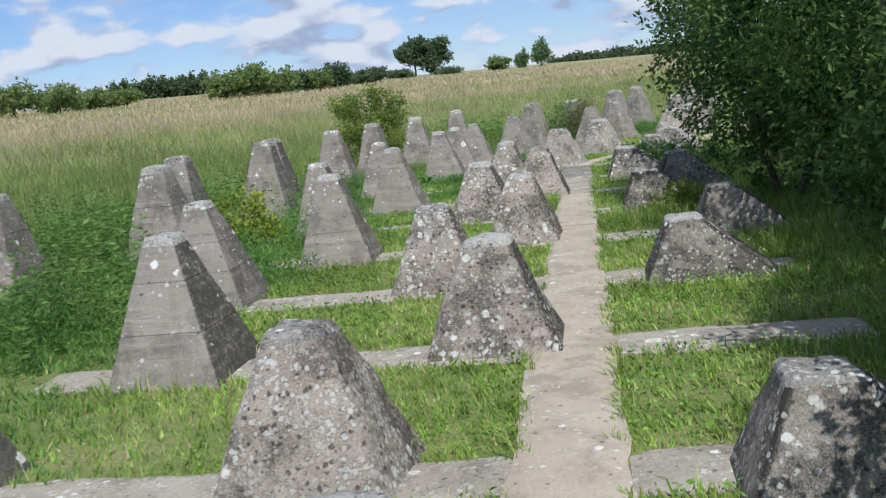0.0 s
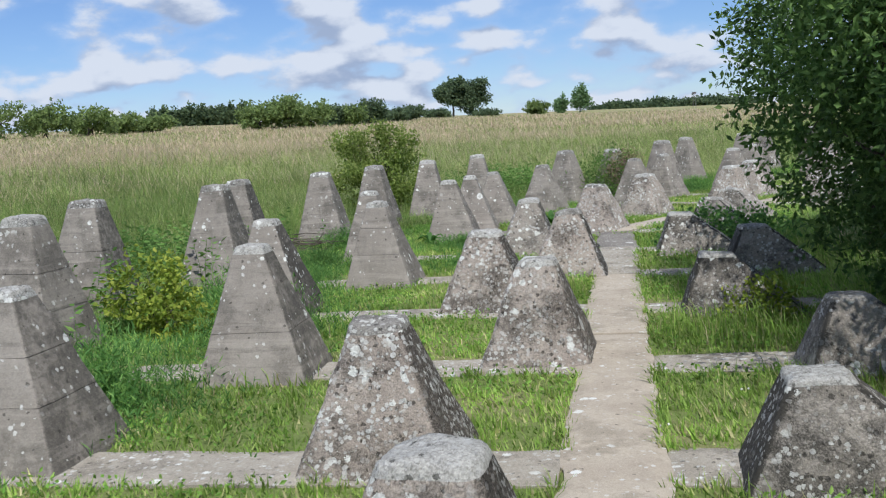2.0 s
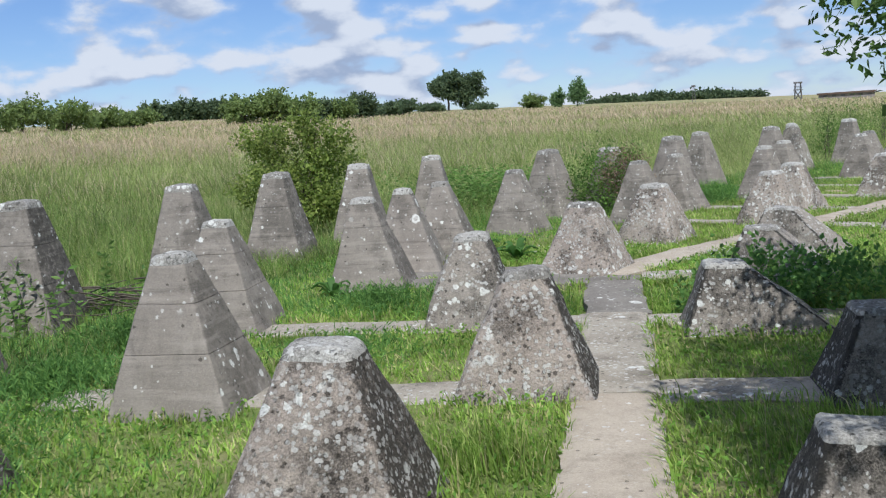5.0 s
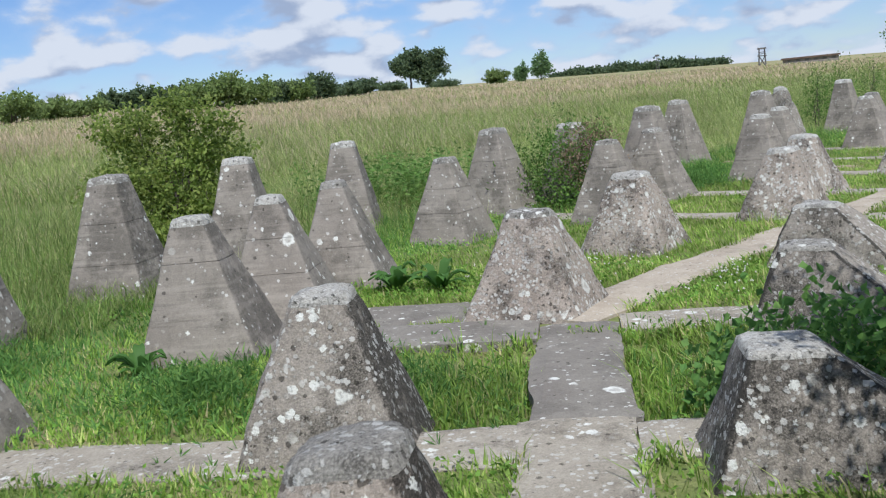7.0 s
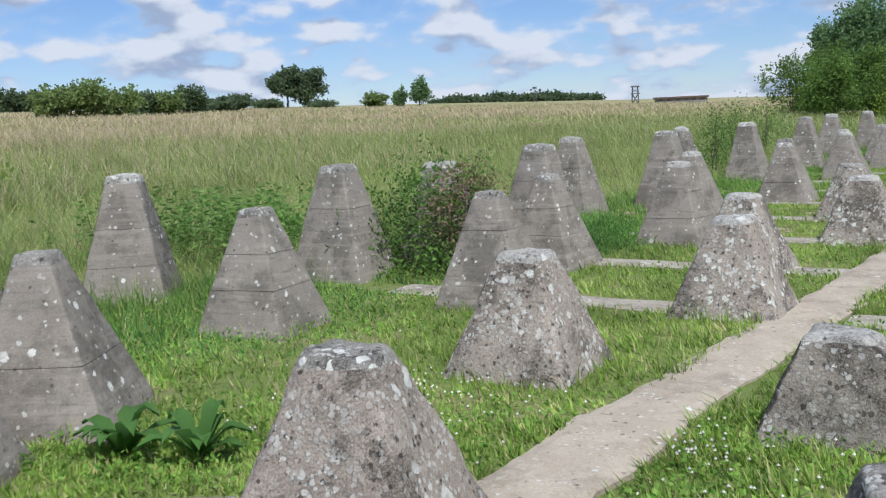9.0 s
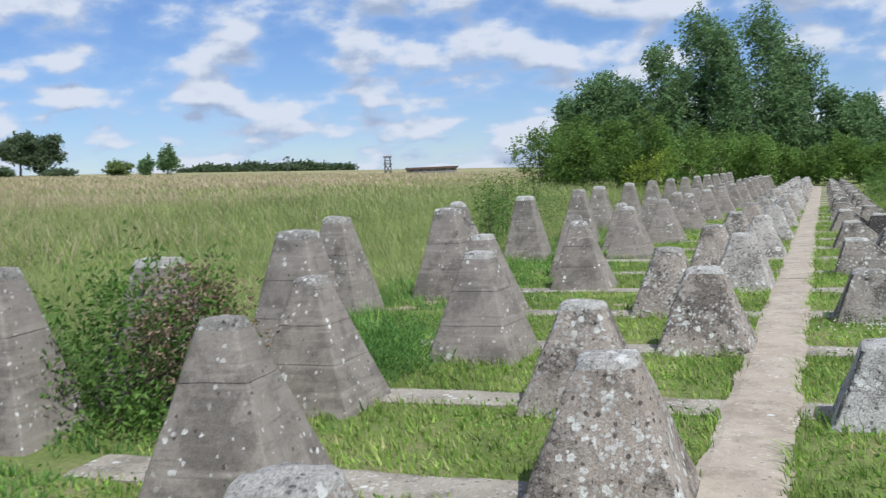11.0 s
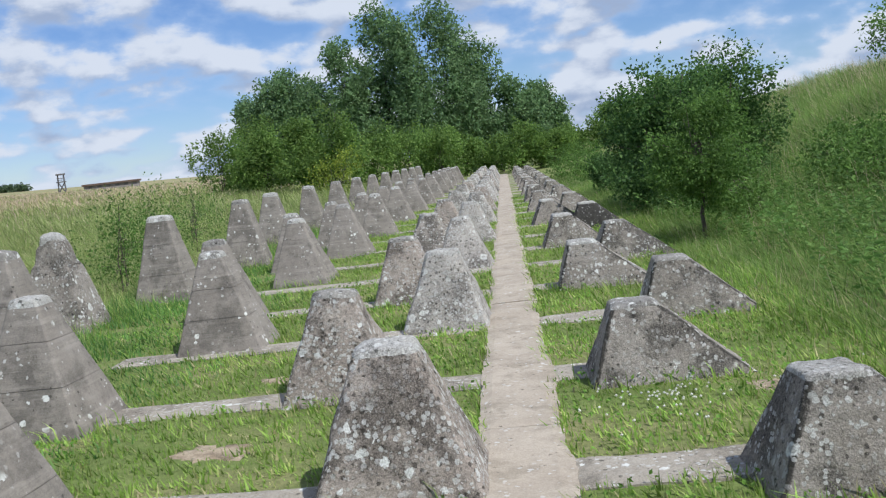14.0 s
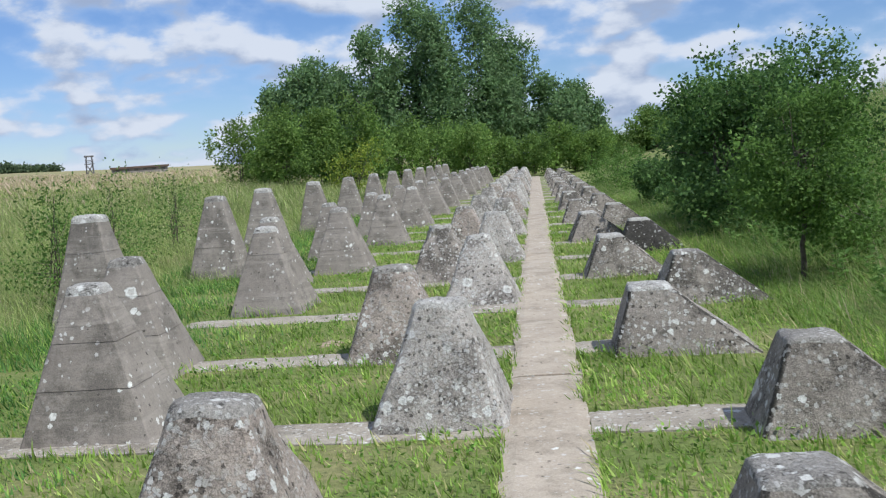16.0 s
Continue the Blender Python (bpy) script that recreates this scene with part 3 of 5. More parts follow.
for x, y in WEDGES_1:
    tooth("R", x, y, 33.6, crust_shade=(0.3, 0.6, 0.5, 0.6))

# Second strip, turned little by little until it runs along y
LOW_ROWS_2 = [(-11.0, 15.72, 14), (-11.66, 18.2, 4), (-11.1, 20.29, 0), (-11.65, 22.2, 0), (-11.09, 24.53, 0), (-11.69, 26.69, 0), (-11.06, 29.0, 0), (-11.62, 31.02, 0), (-11.07, 33.74, 0)]
MID_ROWS_2 = [(-14.12, 18.4, 10), (-13.0, 19.96, 4), (-13.57, 21.95, 2), (-12.96, 23.95, 0), (-13.75, 26.45, 0), (-13.22, 29.05, 0), (-13.7, 30.8, 0), (-13.41, 33.9, 0), (-13.9, 36.0, 0)]
TALL_ROWS_2 = [(-15.2, 20.65, 1.09, 8), (-14.4, 23.3, 1.16, 0), (-15.6, 26.47, 1.15, 0), (-14.72, 28.0, 1.16, 0), (-15.27, 33.67, 1.16, 0), (-15.2, 37.8, 1.18, 0), (-14.85, 21.95, 1.05, 5)]
WEDGES_2 = [(-9.12, 15.9, 15), (-9.74, 17.7, 3), (-9.1, 19.9, 0), (-9.16, 24.13, 0), (-9.69, 26.35, 0), (-9.08, 28.5, 0), (-9.64, 30.7, 0), (-9.03, 32.97, 0), (-9.57, 35.3, 0)]
for x, y, turn in LOW_ROWS_2:
    pale = y > 25 and x > -11.3
    tooth("A", x, y, turn, mat=MAT_PALEROUGH if pale else None, label="low rough concrete tooth almost white with lichen beside the path" if pale else None)
for x, y, turn in MID_ROWS_2:
    tooth("C", x, y, turn)
for x, y, h, turn in TALL_ROWS_2:
    tooth("D", x, y, turn, height=h)
for x, y, turn in WEDGES_2:
    tooth("R", x, y, turn)
tooth("R", -9.75, 22.05, 0, mat=MAT_WHITE, crust_shade=(0.0, 0.1, 0.3, 0.0), label="low wedge-shaped concrete tooth almost white with lichen")
tooth("D", -15.8, 31.4, 0, height=1.16, chip=0.35, mat=MAT_WEDGE, label="tall concrete tooth with a broken, jagged dark top")
tooth("A", -11.66, 35.78, 0, chip=0.35, mat=MAT_WEDGE, label="low concrete tooth with a broken, jagged dark top")
for k, y in enumerate(BEAMS2):
    dx = 0.006 * (y - 17)
    odd = k % 2
    if y > 36.5:
        tooth("A", (-11.75 if odd else -11.15) + dx, y + 0.2, 0, mat=None if k % 3 == 0 else MAT_PALEROUGH, label=None if k % 3 == 0 else "low rough concrete tooth almost white with lichen beside the path")
        black = 37 < y < 40 and not odd
        tooth("R", (-9.7 if odd else -9.1) + dx, y + 0.2, 0, mat=MAT_BLACK if black else None, label="low wedge-shaped concrete tooth blackened all over" if black else None)
        tooth("C", (-14.0 if odd else -13.4) + dx, y, 0)
        if y > 41 and not odd:
            tooth("D", -15.75 + dx, y + 0.2, 0, height=1.17)


# ---- trees and shrubs ----
def tubes(lines, sides=5):
    """Tapered tubes along lines of (points, radii), joined."""
    VV, FF, n = [], [], 0
    ang = np.linspace(0, 2 * math.pi, sides, endpoint=False)
    for pts, rad in lines:
        pts = np.asarray(pts, dtype=float)
        d = np.gradient(pts, axis=0)
        d /= np.linalg.norm(d, axis=1)[:, None] + 1e-9
        ref = np.where(np.abs(d[:, 2:3]) > 0.9, np.array([[1.0, 0, 0]]), np.array([[0, 0, 1.0]]))
        a = np.cross(d, ref)
        a /= np.linalg.norm(a, axis=1)[:, None] + 1e-9
        b = np.cross(d, a)
        ring = pts[:, None] + np.asarray(rad)[:, None, None] * (np.cos(ang)[None, :, None] * a[:, None] + np.sin(ang)[None, :, None] * b[:, None])
        k = len(pts)
        idx = n + np.arange(k * sides).reshape(k, sides)
        nxt = np.roll(idx, -1, axis=1)
        FF.append(quads(np.stack([idx[:-1], nxt[:-1], nxt[1:], idx[1:]], -1).reshape(-1, 4)))
        VV.append(ring.reshape(-1, 3))
        n += k * sides
    return np.concatenate(VV), np.concatenate(FF)


def limb(p, q, r0, r1, rng, sag=0.12, n=6):
    t = np.linspace(0, 1, n)[:, None]
    p, q = np.asarray(p, float), np.asarray(q, float)
    pts = p + (q - p) * t + rng.normal(0, sag * np.linalg.norm(q - p) * 0.25, (n, 3)) * np.sin(t * math.pi)
    return pts, np.linspace(r0, r1, n)


def leaf_cloud(centres, dirs, length, width, rng):
    """One rhombic leaf for each centre, lying along its direction, slightly folded."""
    n = len(centres)
    d = dirs / (np.linalg.norm(dirs, axis=1)[:, None] + 1e-9)
    side = np.cross(d, rng.normal(0, 1, (n, 3)))
    side /= np.linalg.norm(side, axis=1)[:, None] + 1e-9
    up = np.cross(side, d)
    L = (length * rng.uniform(0.7, 1.3, n))[:, None]
    W = (width * rng.uniform(0.7, 1.3, n))[:, None]
    V = np.stack([centres, centres + d * L * 0.45 + side * W * 0.5 + up * W * 0.15, centres + d * L, centres + d * L * 0.45 - side * W * 0.5 + up * W * 0.15], 1).reshape(-1, 3)
    i = np.arange(n)[:, None] * 4
    return V, np.concatenate([i + [0, 1, 2], i + [0, 2, 3]])


def crown_leaves(lobes, twigs, per, spread, length, width, rng, droop=0.2, inner=0.55):
    """Leaves on twigs near the outside of ellipsoid lobes (x, y, z, rx, ry, rz), with gaps between the clumps."""
    vol = np.array([(l[3] * l[4] + l[3] * l[5] + l[4] * l[5]) for l in lobes])
    pick = rng.choice(len(lobes), twigs, p=vol / vol.sum())
    lob = np.array(lobes)[pick]
    u = rng.normal(0, 1, (twigs, 3))
    u /= np.linalg.norm(u, axis=1)[:, None]
    lump = 1 + 0.13 * np.sin(u[:, 0] * 7 + pick) * np.sin(u[:, 1] * 8 + 2 * pick) + 0.10 * np.sin(u[:, 2] * 13 + u[:, 0] * 9)
    rad = (inner + (1 - inner) * rng.random(twigs) ** 0.55) * lump * np.where(rng.random(twigs) < 0.06, 1.15, 1.0)
    tip = lob[:, :3] + u * lob[:, 3:] * rad[:, None]
    way = u * 0.9 + rng.normal(0, 0.5, (twigs, 3)) + np.array([0, 0, 0.25])
    way /= np.linalg.norm(way, axis=1)[:, None]
    t = rng.random((twigs, per, 1))
    c = tip[:, None] + way[:, None] * (t - 0.5) * spread + rng.normal(0, spread * 0.12, (twigs, per, 3))
    d = way[:, None] * 0.6 + rng.normal(0, 0.75, (twigs, per, 3)) - np.array([0, 0, droop])
    V, F = leaf_cloud(c.reshape(-1, 3), d.reshape(-1, 3), length, width, rng)
    return V, F, tip


def clumped(lobes, n, size, tall, seed):
    """Breaks each lobe up into n smaller ones round a core, so that the crown has clumps, hollows and an uneven outline."""
    r = np.random.default_rng(seed)
    out = [(l[0], l[1], l[2], l[3] * 0.62, l[4] * 0.62, l[5] * 0.62) for l in lobes]
    for l in lobes:
        for k in range(n):
            u = r.normal(0, 1, 3)
            u /= np.linalg.norm(u)
            c = np.array(l[:3]) + u * np.array(l[3:]) * r.uniform(0.62, 0.98) * (1 - 0.4 * size)
            q = size * r.uniform(0.55, 1.25)
            out.append((*c, l[3] * q, l[4] * q, l[5] * q * tall))
    return out


def tree(name, x, y, lobes, twigs, per, spread, leaf, mat, trunk, label, category, seed, stems=1, limbs=14, droop=0.2, sink=0.1, group="", inner=0.55, clumps=None):
    """lobes stand relative to the foot; trunk: (foot radius, height of the fork)."""
    rng = np.random.default_rng(seed)
    z = float(ground_z(x, y)) - sink
    root = new(name)
    root.location = (x, y, z)
    tagged(root, label, category, group=group)
    V, F, tip = crown_leaves(clumped(lobes, *clumps, seed) if clumps else lobes, twigs, per, spread, leaf[0], leaf[1], rng, droop, inner)
    crown = mesh_ob("crown", V, F, mat, root)
    lines = []
    heads = []
    for s in range(stems):
        a = 2 * math.pi * (s + rng.random() * 0.5) / stems
        foot = np.array([math.cos(a), math.sin(a), 0]) * (0.0 if stems == 1 else trunk[0] * 2.5)
        l = lobes[s % len(lobes)]
        fork = np.array([l[0] * 0.4, l[1] * 0.4, trunk[1]]) + foot * 1.5
        lines.append(limb(foot, fork, trunk[0], trunk[0] * 0.7, rng))
        head = np.array(l[:3]) + (0, 0, l[5] * 0.6)
        lines.append(limb(fork, head, trunk[0] * 0.7, trunk[0] * 0.15, rng))
        heads.append((fork, head))
    for k in range(limbs):
        fork, head = heads[k % len(heads)]
        q = rng.random() * 0.8
        p = fork + (head - fork) * q
        lines.append(limb(p, tip[rng.integers(len(tip))], trunk[0] * 0.35 * (1 - 0.5 * q), trunk[0] * 0.06, rng))
    V, F = tubes(lines)
    mesh_ob("trunk", V, F, MAT_BARK, root, True)
    return root


def willow_clump():
    # the last shrub is an added one out of view, shading the first wedge
    spots_ = [(6.9, -3.2, 1.6, 1.9), (8.6, -2.95, 2.0, 2.2), (10.6, -2.7, 1.9, 2.4), (11.7, -2.3, 1.5, 2.4), (9.6, -5.2, 2.6, 2.6), (4.6, -2.75, 1.35, 1.9), (2.9, -2.5, 1.2, 1.5)]
    for k, (s, n, r, h) in enumerate(spots_):
        x, y = s1(s, n)
        lobes = [(0, 0, h * 1.0, r, r, h * 0.9), (-0.4, -0.2, h * 1.45, r * 0.8, r * 0.8, h * 0.6), (0.35, 0.25, h * 0.5, r * 0.8, r * 0.75, h * 0.5)]
        tree("willow_shrub", x, y, lobes, 1200 if k == 4 else 2200 if k == 6 else 3900, 9, 0.30, (0.074, 0.034) if k in (2, 3, 6) else (0.064, 0.028), MAT_WILLOW, (0.05, 0.6), "dense dark green willow shrub overhanging the wedge teeth", "shrub", 300 + k, stems=3, limbs=30, clumps=(7, 0.40, 1.0), group="willow thicket beside the path")


willow_clump()
tree("willow_shrub", *s1(15.0, -2.75), [(0, 0, 2.5, 1.5, 1.5, 1.1), (0.2, 0.3, 3.3, 1.1, 1.1, 0.7), (0.3, 0.3, 1.1, 0.9, 0.9, 0.8)], 4300, 9, 0.30, (0.066, 0.030), MAT_WILLOW, (0.07, 1.0), "tall willow shrub leaning over the path's edge", "shrub", 309, stems=3, limbs=30, group="willow thicket beside the path")
tree("hawthorn_bush", -17.6, 17.2, [(0, 0, 1.0, 0.98, 0.98, 0.62), (0.35, 0.2, 1.62, 0.55, 0.55, 0.5), (-0.4, -0.1, 1.55, 0.55, 0.55, 0.5), (0.1, 0, 0.45, 0.75, 0.75, 0.4)], 1500, 9, 0.30, (0.065, 0.04), MAT_HAW, (0.03, 0.3), "round open green bush in the tall meadow grass", "bush", 320, stems=4, limbs=40, clumps=(7, 0.36, 0.9))
tree("young_shrub", -9.9, 7.35, [(0, 0, 0.45, 0.42, 0.36, 0.38), (0.25, 0.1, 0.25, 0.35, 0.3, 0.25)], 260, 8, 0.2, (0.06, 0.035), MAT_YELLOW, (0.012, 0.15), "small yellow-green shrub among the teeth", "shrub", 321, stems=4, limbs=14)
tree("young_shrub", *s1(11.75, -0.95), [(0, 0, 0.2, 0.3, 0.25, 0.2), (0.1, 0.1, 0.32, 0.2, 0.2, 0.14)], 110, 7, 0.16, (0.045, 0.026), MAT_YELLOW, (0.01, 0.1), "small yellowish shrub leaning on a wedge tooth", "shrub", 326, stems=3, limbs=10)
tree("weedy_bush", -14.25, 21.1, [(0, 0, 0.4, 0.55, 0.5, 0.4), (-0.35, 0.2, 0.85, 0.4, 0.4, 0.45), (0.3, 0.1, 0.75, 0.3, 0.3, 0.5), (-0.9, -0.1, 0.5, 0.5, 0.5, 0.45)], 620, 8, 0.34, (0.06, 0.024), MAT_MIDLEAF, (0.012, 0.2), "loose tangled bush grown over a hidden tooth", "bush", 322, stems=5, limbs=30, inner=0.15)
tree("dry_weeds", -14.05, 21.2, [(0, 0, 0.7, 0.4, 0.3, 0.45)], 420, 9, 0.26, (0.035, 0.016), MAT_DRY, (0.01, 0.2), "brown dry weed stalks in front of a tooth", "weeds", 323, stems=5, limbs=24)
tree("bramble", -8.55, 14.55, [(0, 0, 0.35, 0.55, 0.5, 0.3), (0.5, 0.4, 0.3, 0.6, 0.6, 0.3)], 420, 7, 0.24, (0.055, 0.042), MAT_WEED, (0.012, 0.1), "leafy bramble sprawling over the wedge teeth", "bramble", 324, stems=4, limbs=16)
tree("hawthorn_tree", -7.75, 33.6, [(0, 0, 1.25, 0.85, 0.85, 0.7), (0.2, 0.1, 1.7, 0.6, 0.6, 0.4), (-0.3, 0, 1.0, 0.75, 0.7, 0.45), (0.3, 0.2, 0.62, 0.7, 0.6, 0.4)], 1700, 9, 0.24, (0.05, 0.03), MAT_MIDLEAF, (0.035, 0.7), "small hawthorn tree with a thin dark trunk in long grass", "tree", 325, limbs=30, sink=0.05, clumps=(6, 0.38, 0.9))
for k, (x, y, h, r) in enumerate([(-7.2, 38.9, 2.8, 1.35), (-5.95, 40.4, 2.7, 1.3), (-6.7, 42.4, 2.5, 1.4), (-7.0, 47.5, 1.3, 1.0)]):
    tree("hawthorn_bush", x, y, [(0, 0, h * 0.5, r, r, h * 0.5), (0.3, -0.2, h * 0.78, r * 0.6, r * 0.6, h * 0.3), (-0.6, 0.3, h * 0.66, r * 0.55, r * 0.55, h * 0.28), (-0.2, -0.3, h * 0.2, r * 0.95, r * 0.95, h * 0.22)], 1900, 8, 0.34, (0.075, 0.05), MAT_DARKLEAF, (0.06, 0.5), "tall dark green hawthorn bush on the grassy bank", "bush", 330 + k, stems=3, limbs=30, clumps=(7, 0.38, 1.0), group="hawthorns on the bank")
for k, (x, y, h, r) in enumerate([(-3.6, 33.5, 0.7, 0.8), (-5.0, 34.4, 0.9, 1.0), (-3.0, 37.5, 0.7, 0.9), (-4.4, 37.2, 0.9, 0.9), (-7.0, 54, 1.0, 1.1), (-7.2, 61, 1.2, 1.3), (-6.6, 68, 1.6, 1.6)]):
    tree("bank_shrub", x, y, [(0, 0, h * 0.45, r, r, h * 0.5), (0.3, -0.2, h * 0.7, r * 0.6, r * 0.6, h * 0.3)], 420, 8, 0.3, (0.075, 0.045), MAT_MIDLEAF, (0.02, 0.2), "low green shrub in the long grass of the bank", "shrub", 340 + k, stems=4, limbs=14, group="shrubs on the bank")
tree("rowan_tree", -0.7, 43.5, [(0, 0, 1.5, 1.05, 1.05, 0.8), (0.3, 0, 2.2, 0.6, 0.6, 0.5), (-0.6, 0.1, 1.9, 0.5, 0.5, 0.3)], 420, 8, 0.5, (0.09, 0.04), MAT_MIDLEAF, (0.05, 0.7), "small open tree standing on the grassy bank", "tree", 350, stems=2, limbs=26, inner=0.4)
for k, (x, y, h, r) in enumerate([(-16.6, 35.4, 1.5, 0.7), (-17.2, 38.5, 1.5, 0.8), (-17.6, 42.5, 1.6, 1.0)]):
    tree("dog_rose", x, y, [(0, 0, h * 0.4, r, r, h * 0.4), (0.1, 0, h * 0.8, r * 0.55, r * 0.55, h * 0.35)], 300, 6, 0.5, (0.055, 0.03), MAT_MIDLEAF, (0.014, 0.3), "loose thorny bush with long arching sprays", "bush", 360 + k, stems=6, limbs=26, inner=0.3, group="rose bushes at the meadow edge")
tree("young_birch", -18.2, 66, [(0, 0, 1.3, 1.0, 0.8, 0.9), (0.9, 0, 1.9, 0.7, 0.6, 0.7)], 200, 8, 0.6, (0.10, 0.06), MAT_YELLOW, (0.03, 0.5), "young light green sapling before the thicket", "tree", 365, stems=2, limbs=16)


def wood():
    rng = random.Random(5)
    poplars = [(-31, 105, 8.0, 2.3), (-28, 103, 9.6, 2.5), (-25.5, 106, 9.2, 2.6), (-22.5, 104, 12.5, 3.2), (-19.5, 106, 15.0, 3.6), (-17.0, 103, 13.2, 2.6), (-14.2, 105, 14.6, 3.2), (-12.0, 107, 11.5, 2.6), (-8.6, 106, 7.6, 2.6), (-6.0, 108, 6.6, 2.4)]
    for k, (x, y, h, r) in enumerate(poplars):
        lobes = [(0, 0, h * 0.42, r, r, h * 0.36), (0.4, 0, h * 0.68, r * 0.8, r * 0.8, h * 0.28), (-0.3, 0.3, h * 0.86, r * 0.5, r * 0.5, h * 0.16), (0.9, -0.6, h * 0.3, r * 0.9, r * 0.8, h * 0.22)]
        tree("poplar", x, y, lobes, 2300, 6, 0.9, (0.29, 0.17), MAT_POPLAR, (0.22, h * 0.25), "tall grey-green poplar with an uneven crown", "tree", 400 + k, limbs=24, clumps=(8, 0.48, 1.2), group="poplars behind the teeth")
    for k in range(24):
        x = -29.5 + 1.45 * k + rng.uniform(-0.8, 0.8)
        y = 87 + rng.uniform(-3, 6) + (4 if -13 < x < -8 else 0)
        if x < -18:
            y -= 10 + (x + 18) * 0.6
        h = rng.uniform(3.0, 5.6) if x < -14 else rng.uniform(2.6, 4.0)
        r = rng.uniform(1.6, 2.4)
        mat = MAT_THICKET
        tree("thicket_shrub", x, y, [(0, 0, h * 0.45, r, r, h * 0.5), (0.5, -0.4, h * 0.7, r * 0.6, r * 0.6, h * 0.3)], 560, 7, 0.6, (0.18, 0.11), mat, (0.05, 0.5), "bright green rounded shrub of the thicket ending the rows", "shrub", 430 + k, stems=3, limbs=12, clumps=(5, 0.4, 1.1), group="thicket at the end of the rows")


wood()


def far_spot(az, d):
    a = radians(az)
    return -6 - d * math.sin(a), 9 + d * math.cos(a)


def far_tree(name, az, d, h, r, mat, label, seed, shape="round", leaf=0.8, n=420, stems=1, sink=0.3):
    x, y = far_spot(az, d)
    if shape == "round":
        lobes = [(0, 0, h * 0.52, r, r, h * 0.38), (r * 0.45, 0, h * 0.72, r * 0.6, r * 0.6, h * 0.27), (-r * 0.5, 0.3, h * 0.66, r * 0.6, r * 0.6, h * 0.28)]
        fork = h * 0.25
    else:
        lobes = [(0, 0, h * 0.45, r, r, h * 0.45), (r * 0.5, 0, h * 0.62, r * 0.6, r * 0.6, h * 0.32), (-r * 0.5, 0.3, h * 0.5, r * 0.7, r * 0.6, h * 0.36)]
        fork = h * 0.1
    return tree(name, x, y, lobes, n, 7, leaf * 2.2, (leaf, leaf * 0.7), mat, (h * 0.03, fork), label, "tree", seed, stems=stems, limbs=8, sink=sink, clumps=(5, 0.42, 1.0), group="far trees beyond the meadow")


far_tree("oak_tree", 43.0, 330, 14, 6.4, MAT_FARLEAF, "big dark round oak on the far edge of the meadow", 500, n=900)
far_tree("oak_tree", 41.9, 330, 13.4, 6.4, MAT_FARLEAF, "big dark round oak beside its twin on the skyline", 501, n=900)
far_tree("ash_tree", 35.7, 320, 9.5, 3.2, MAT_POPLAR, "slim far tree on the skyline", 502, "low", 0.6)
far_tree("ash_tree", 36.8, 322, 6.5, 2.2, MAT_POPLAR, "small slim far tree on the skyline", 503, "low", 0.6)
far_tree("far_bush", 38.2, 300, 4.2, 4.0, MAT_FARGREEN, "light green far bush on the skyline", 504, "low", 0.6)
for k, (az, d, h, r, mat) in enumerate([(66.5, 150, 6.5, 5.5, MAT_FARGREEN), (64.2, 150, 6.2, 4.6, MAT_FARGREEN), (62.2, 160, 4.8, 4.0, MAT_FARGREEN), (60.6, 165, 4.4, 4.0, MAT_FARGREEN), (69, 150, 7, 6, MAT_FARGREEN), (72, 150, 7, 6, MAT_FARGREEN),
                                         (54.8, 150, 6.0, 4.2, MAT_FARGREEN), (53.2, 150, 6.8, 4.4, MAT_FARGREEN), (51.8, 152, 5.8, 3.8, MAT_FARGREEN), (50.0, 160, 5.0, 3.0, MAT_FARLEAF), (49.2, 160, 4.6, 3.0, MAT_FARGREEN), (48.2, 170, 6.2, 3.0, MAT_FARLEAF), (46.8, 200, 4.2, 4.4, MAT_FARLEAF), (45.8, 205, 4.8, 4.6, MAT_FARLEAF), (44.2, 260, 3.6, 5, MAT_FARLEAF), (41.2, 300, 3.2, 5, MAT_FARLEAF)]):
    far_tree("far_tree", az, d, h * 0.86, r, mat, "rounded green tree at the far edge of the meadow", 510 + k, "low", 0.44, 480, 2)
for k in range(7):
    far_tree("far_wood", 59.6 - 0.75 * k, 420, 11.5 + 0.6 * math.sin(k), 5, MAT_FARLEAF, "dark distant wood edge beyond the meadow", 540 + k, "low", 1.4, 260)
for k in range(12):
    far_tree("far_wood", 34.5 - 0.75 * k, 600, (5.5 if k < 9 else 3.0) + 0.8 * math.sin(k * 1.7), 8, MAT_FARLEAF, "dark low wood on the horizon", 560 + k, "low", 1.8, 160)

